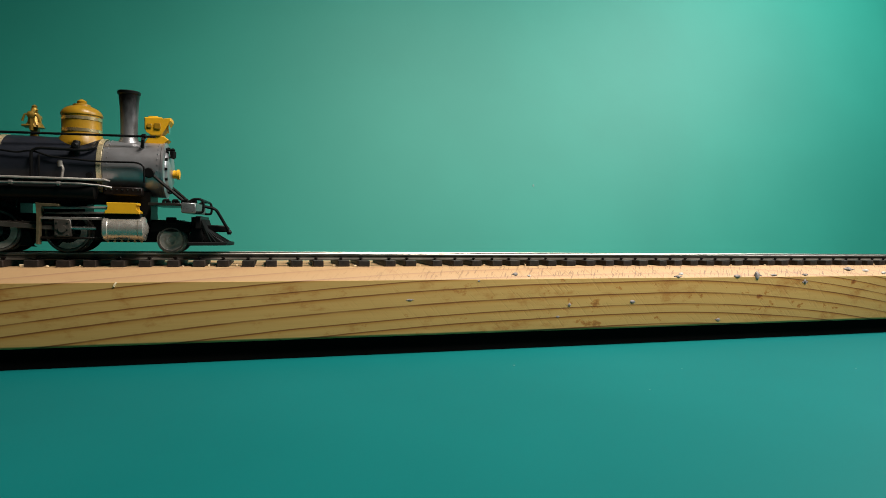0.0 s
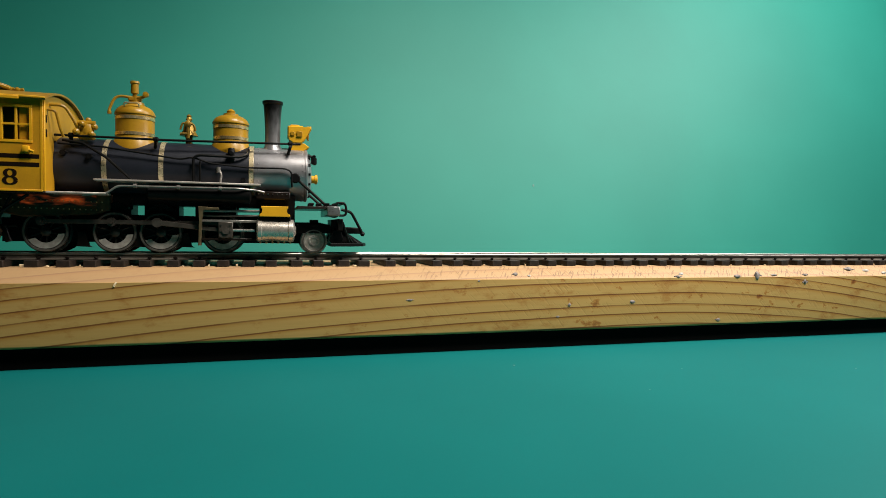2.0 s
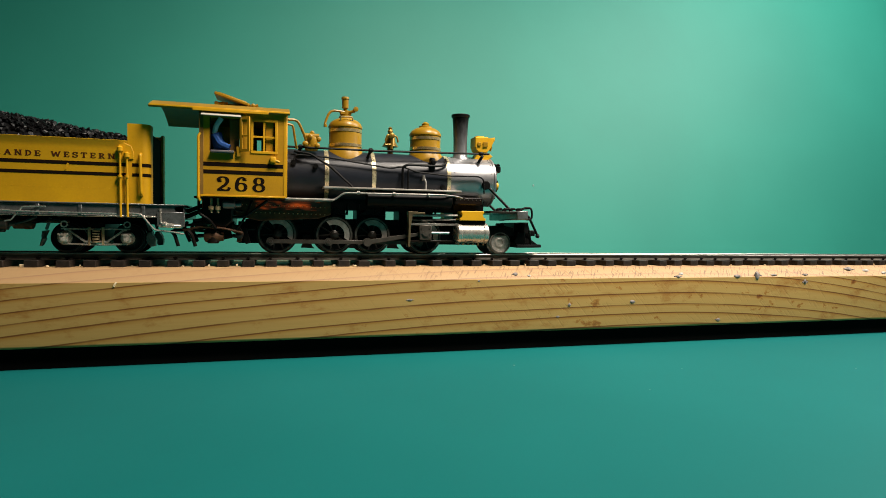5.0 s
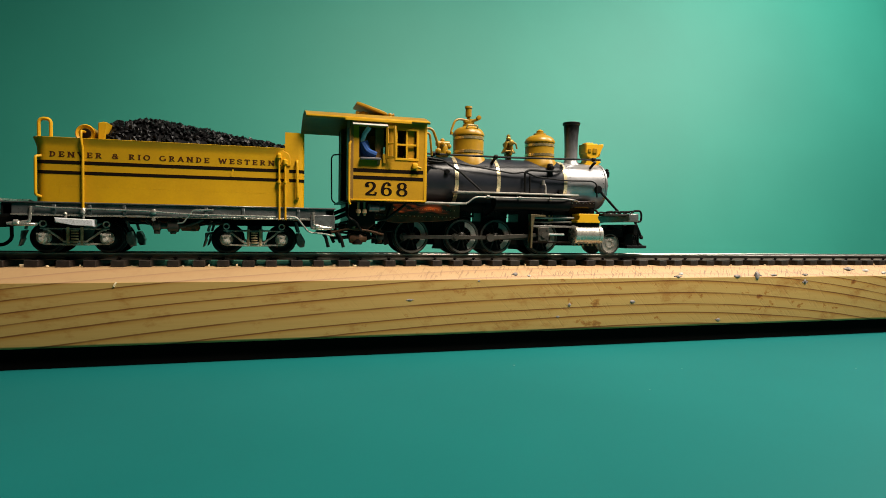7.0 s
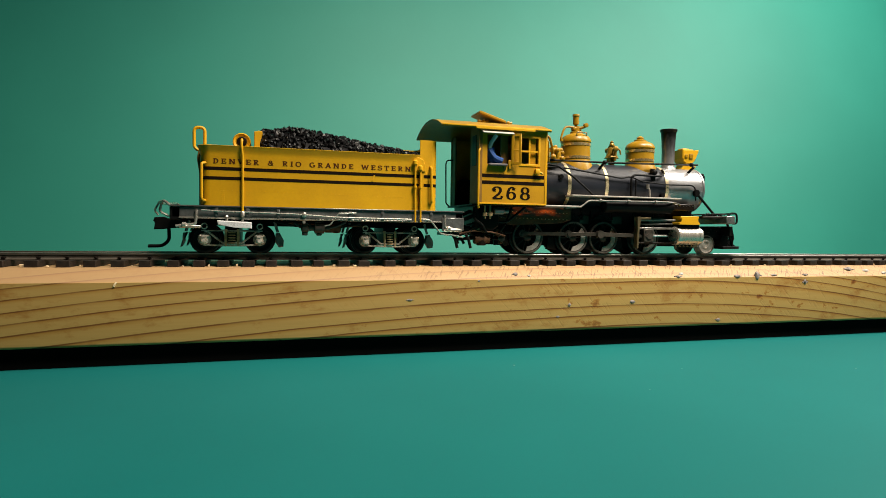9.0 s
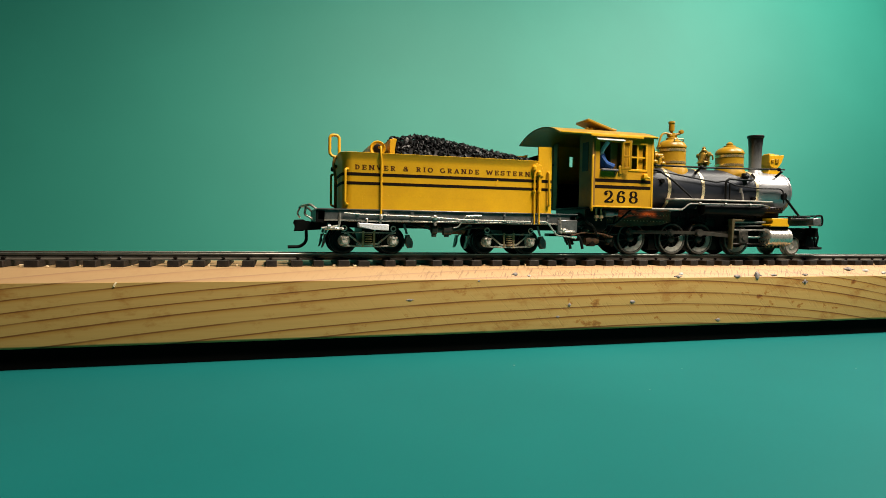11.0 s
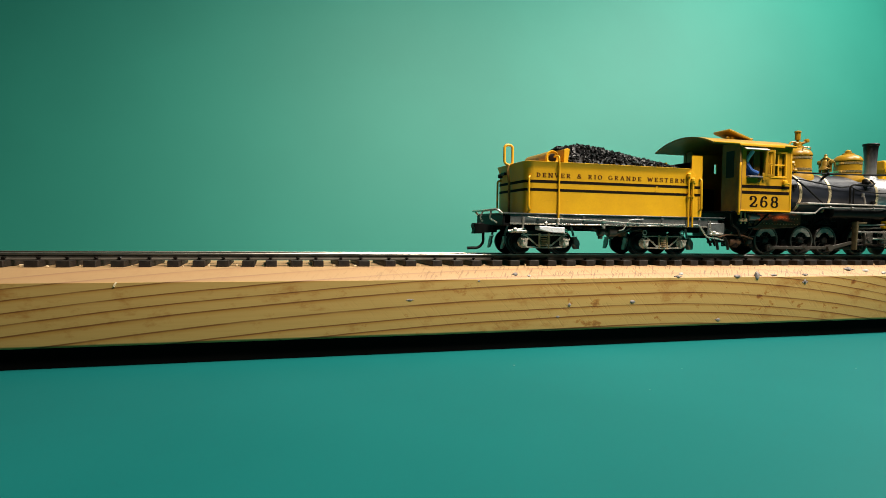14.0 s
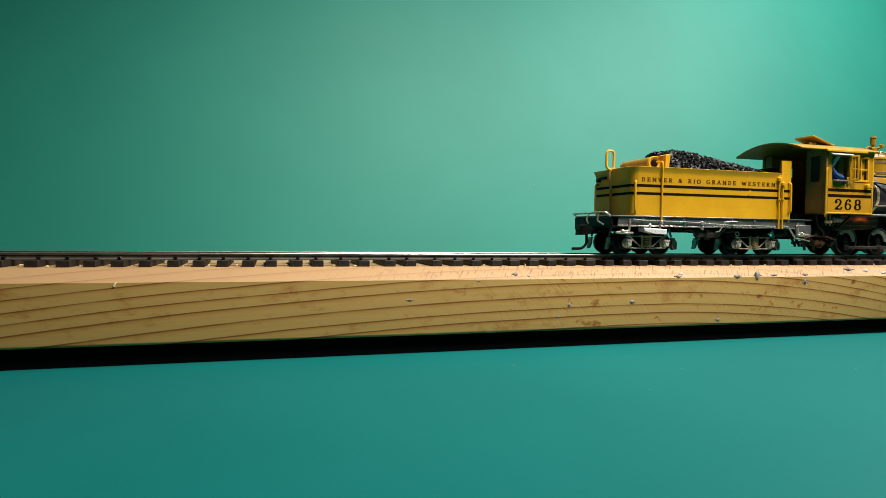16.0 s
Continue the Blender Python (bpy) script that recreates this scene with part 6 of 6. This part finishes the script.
    for x in (-27.2, -23.0):
        part("tray_post", lathe(B(), [(0.4, 9.5), (0.3, 10.6), (0.55, 10.8), (0.3, 11.2)], (x, -13.2, 0), "z", 10), SILVER, T)
    part("toolbox", prism(B(), [(-29.8, 9.7), (-20.4, 9.3), (-20.4, 7.4), (-25.2, 7.7), (-29.6, 8.4)], -13.8, -10.0, "y", 0.25), worn("silver_toolbox", (0.82, 0.82, 0.86), (0.45, 0.45, 0.45), 0.3, 0.2, 0.5, 3, 0.2, 0.5), T, "bright silver tray above the rear truck")
    MOVERS.append((T, lambda t: pose((TX + gone(t)) * MM, 0, 0)))
    return T


tender()


# ---- small marks on the board and sheet ----
def specks():
    rnd = random.Random(3)

    def blob(name, x, y, z, rx, ry, rz, mat, label, category):
        bm = B()
        bmesh.ops.create_icosphere(bm, subdivisions=2, radius=1)
        for v in bm.verts:
            v.co += Vector(noise.noise_vector(v.co * 1.7 + Vector((x, y, z)))) * 0.35
            v.co = Vector((v.co.x * rx + x, v.co.y * ry + y, v.co.z * rz + z))
        if mat is GLUE:
            for k in range(4):
                q = rnd.uniform(0.3, 0.6)
                got = bmesh.ops.create_icosphere(bm, subdivisions=2, radius=1)["verts"]
                ox, oz = rnd.uniform(-1.5, 1.5) * rx, rnd.uniform(-0.3, 0.4) * rz
                for v in got:
                    v.co += Vector(noise.noise_vector(v.co * 1.9 + Vector((x + k, y, z)))) * 0.5
                    v.co = Vector((v.co.x * rx * q + x + ox, v.co.y * ry * q + y + 0.1 * ry, v.co.z * rz * q * 0.8 + z + oz))
        tagged(part(name, bm, mat), label, category, group=category + " bits")
    lump, smear, pale = "grey dried glue lump on the board edge", "grey dried glue smear on the board edge", "pale glue flake on the board edge"
    for x, y, z, rx, ry, rz, mat, label in (
            (170.6, -16.9, -7.3, 1.25, 0.8, 1.7, GLUE, lump), (161.8, -17.0, -7.3, 1.5, 0.6, 0.65, GLUE, smear), (136.8, -17.0, -7.3, 0.9, 0.5, 0.6, GLUE, lump),
            (138.6, -16.1, -6.5, 1.0, 0.4, 0.6, DUST, pale), (192.6, -17.3, -9.6, 0.8, 0.4, 0.9, GLUE, lump), (193.0, -16.7, -7.0, 0.9, 0.5, 0.5, GLUE, smear),
            (216.4, -14.6, -5.1, 1.6, 0.8, 0.8, GLUE, smear), (224.6, -15.2, -5.7, 1.6, 0.5, 0.7, DUST, pale), (232.7, -16.1, -6.5, 1.2, 0.6, 0.5, DUST, pale),
            (178.7, -16.6, -7.0, 1.5, 0.5, 0.4, GLUE, smear), (75.8, -15.8, -6.2, 0.8, 0.45, 0.7, GLUE, lump), (80.4, -16.3, -6.7, 0.6, 0.35, 0.45, DUST, pale),
            (62.8, -17.2, -8.1, 0.5, 0.3, 0.4, GLUE, lump), (118.5, -17.3, -15.7, 1.0, 0.28, 0.65, GLUE, lump), (153.8, -17.3, -22.8, 0.9, 0.28, 0.6, GLUE, lump),
            (94.6, -17.3, -16.3, 0.55, 0.22, 0.7, GLUE, lump), (90.5, -17.3, -20.1, 0.5, 0.2, 0.4, GLUE, lump), (40.5, -17.3, -13.7, 0.8, 0.2, 0.35, GLUE, smear)):
        blob("glue_drop", x, y, z, rx, ry, rz, mat, label, "glue")
    bm = tube(B(), [(-40.9, -17.4, -8.6), (-40.7, -17.45, -8.0), (-40.3, -17.2, -7.5)], 0.26, 6)
    tagged(part("splinter", bm, SPLINTER), "pale wood splinter on the board edge", "splinter")
    blob("dust_speck", 149.8, on_backdrop(34.9), 34.9, 0.7, 0.25, 0.8, FAINT, "pale dust speck stuck to the green paper", "dust")
    for x, y, q in ((66.8, -37.4, 0.3), (112.4, -51.5, 0.22), (163.3, -62.6, 0.2), (89.6, -69.0, 0.16)):
        blob("dust_speck", x, y, FLOOR + 0.05, q, q, 0.06, FAINT, "pale dust speck lying on the teal sheet", "dust")


specks()


def wood_chips():
    """Pale crumbs between the ties."""
    rnd = random.Random(21)
    bm = B()
    for k in range(30):
        x = -62.41 + 7.0 * rnd.randint(-3, 44) + 3.5 + rnd.uniform(-0.9, 0.9)
        y = rnd.uniform(-11.2, -7.5)
        a, b, c = rnd.uniform(0.15, 0.5), rnd.uniform(0.15, 0.4), rnd.uniform(0.15, 0.7)
        box(bm, x - a, x + a, y - b, y + b, BOARD_TOP, BOARD_TOP + c, 0.08)
    for v in bm.verts:
        v.co += Vector(noise.noise_vector(v.co * 1.5)) * 0.08
        v.co.z = max(v.co.z, BOARD_TOP)
    tagged(part("wood_chips", bm, SPLINTER, smooth=False), "pale wood crumbs scattered between the dark ties", "wood chips", kind="stuff")


wood_chips()


def motions():
    for ob, where in MOVERS:
        rows = [(t, where(t)) for t in STEPS]
        walk(ob, rows)


motions()
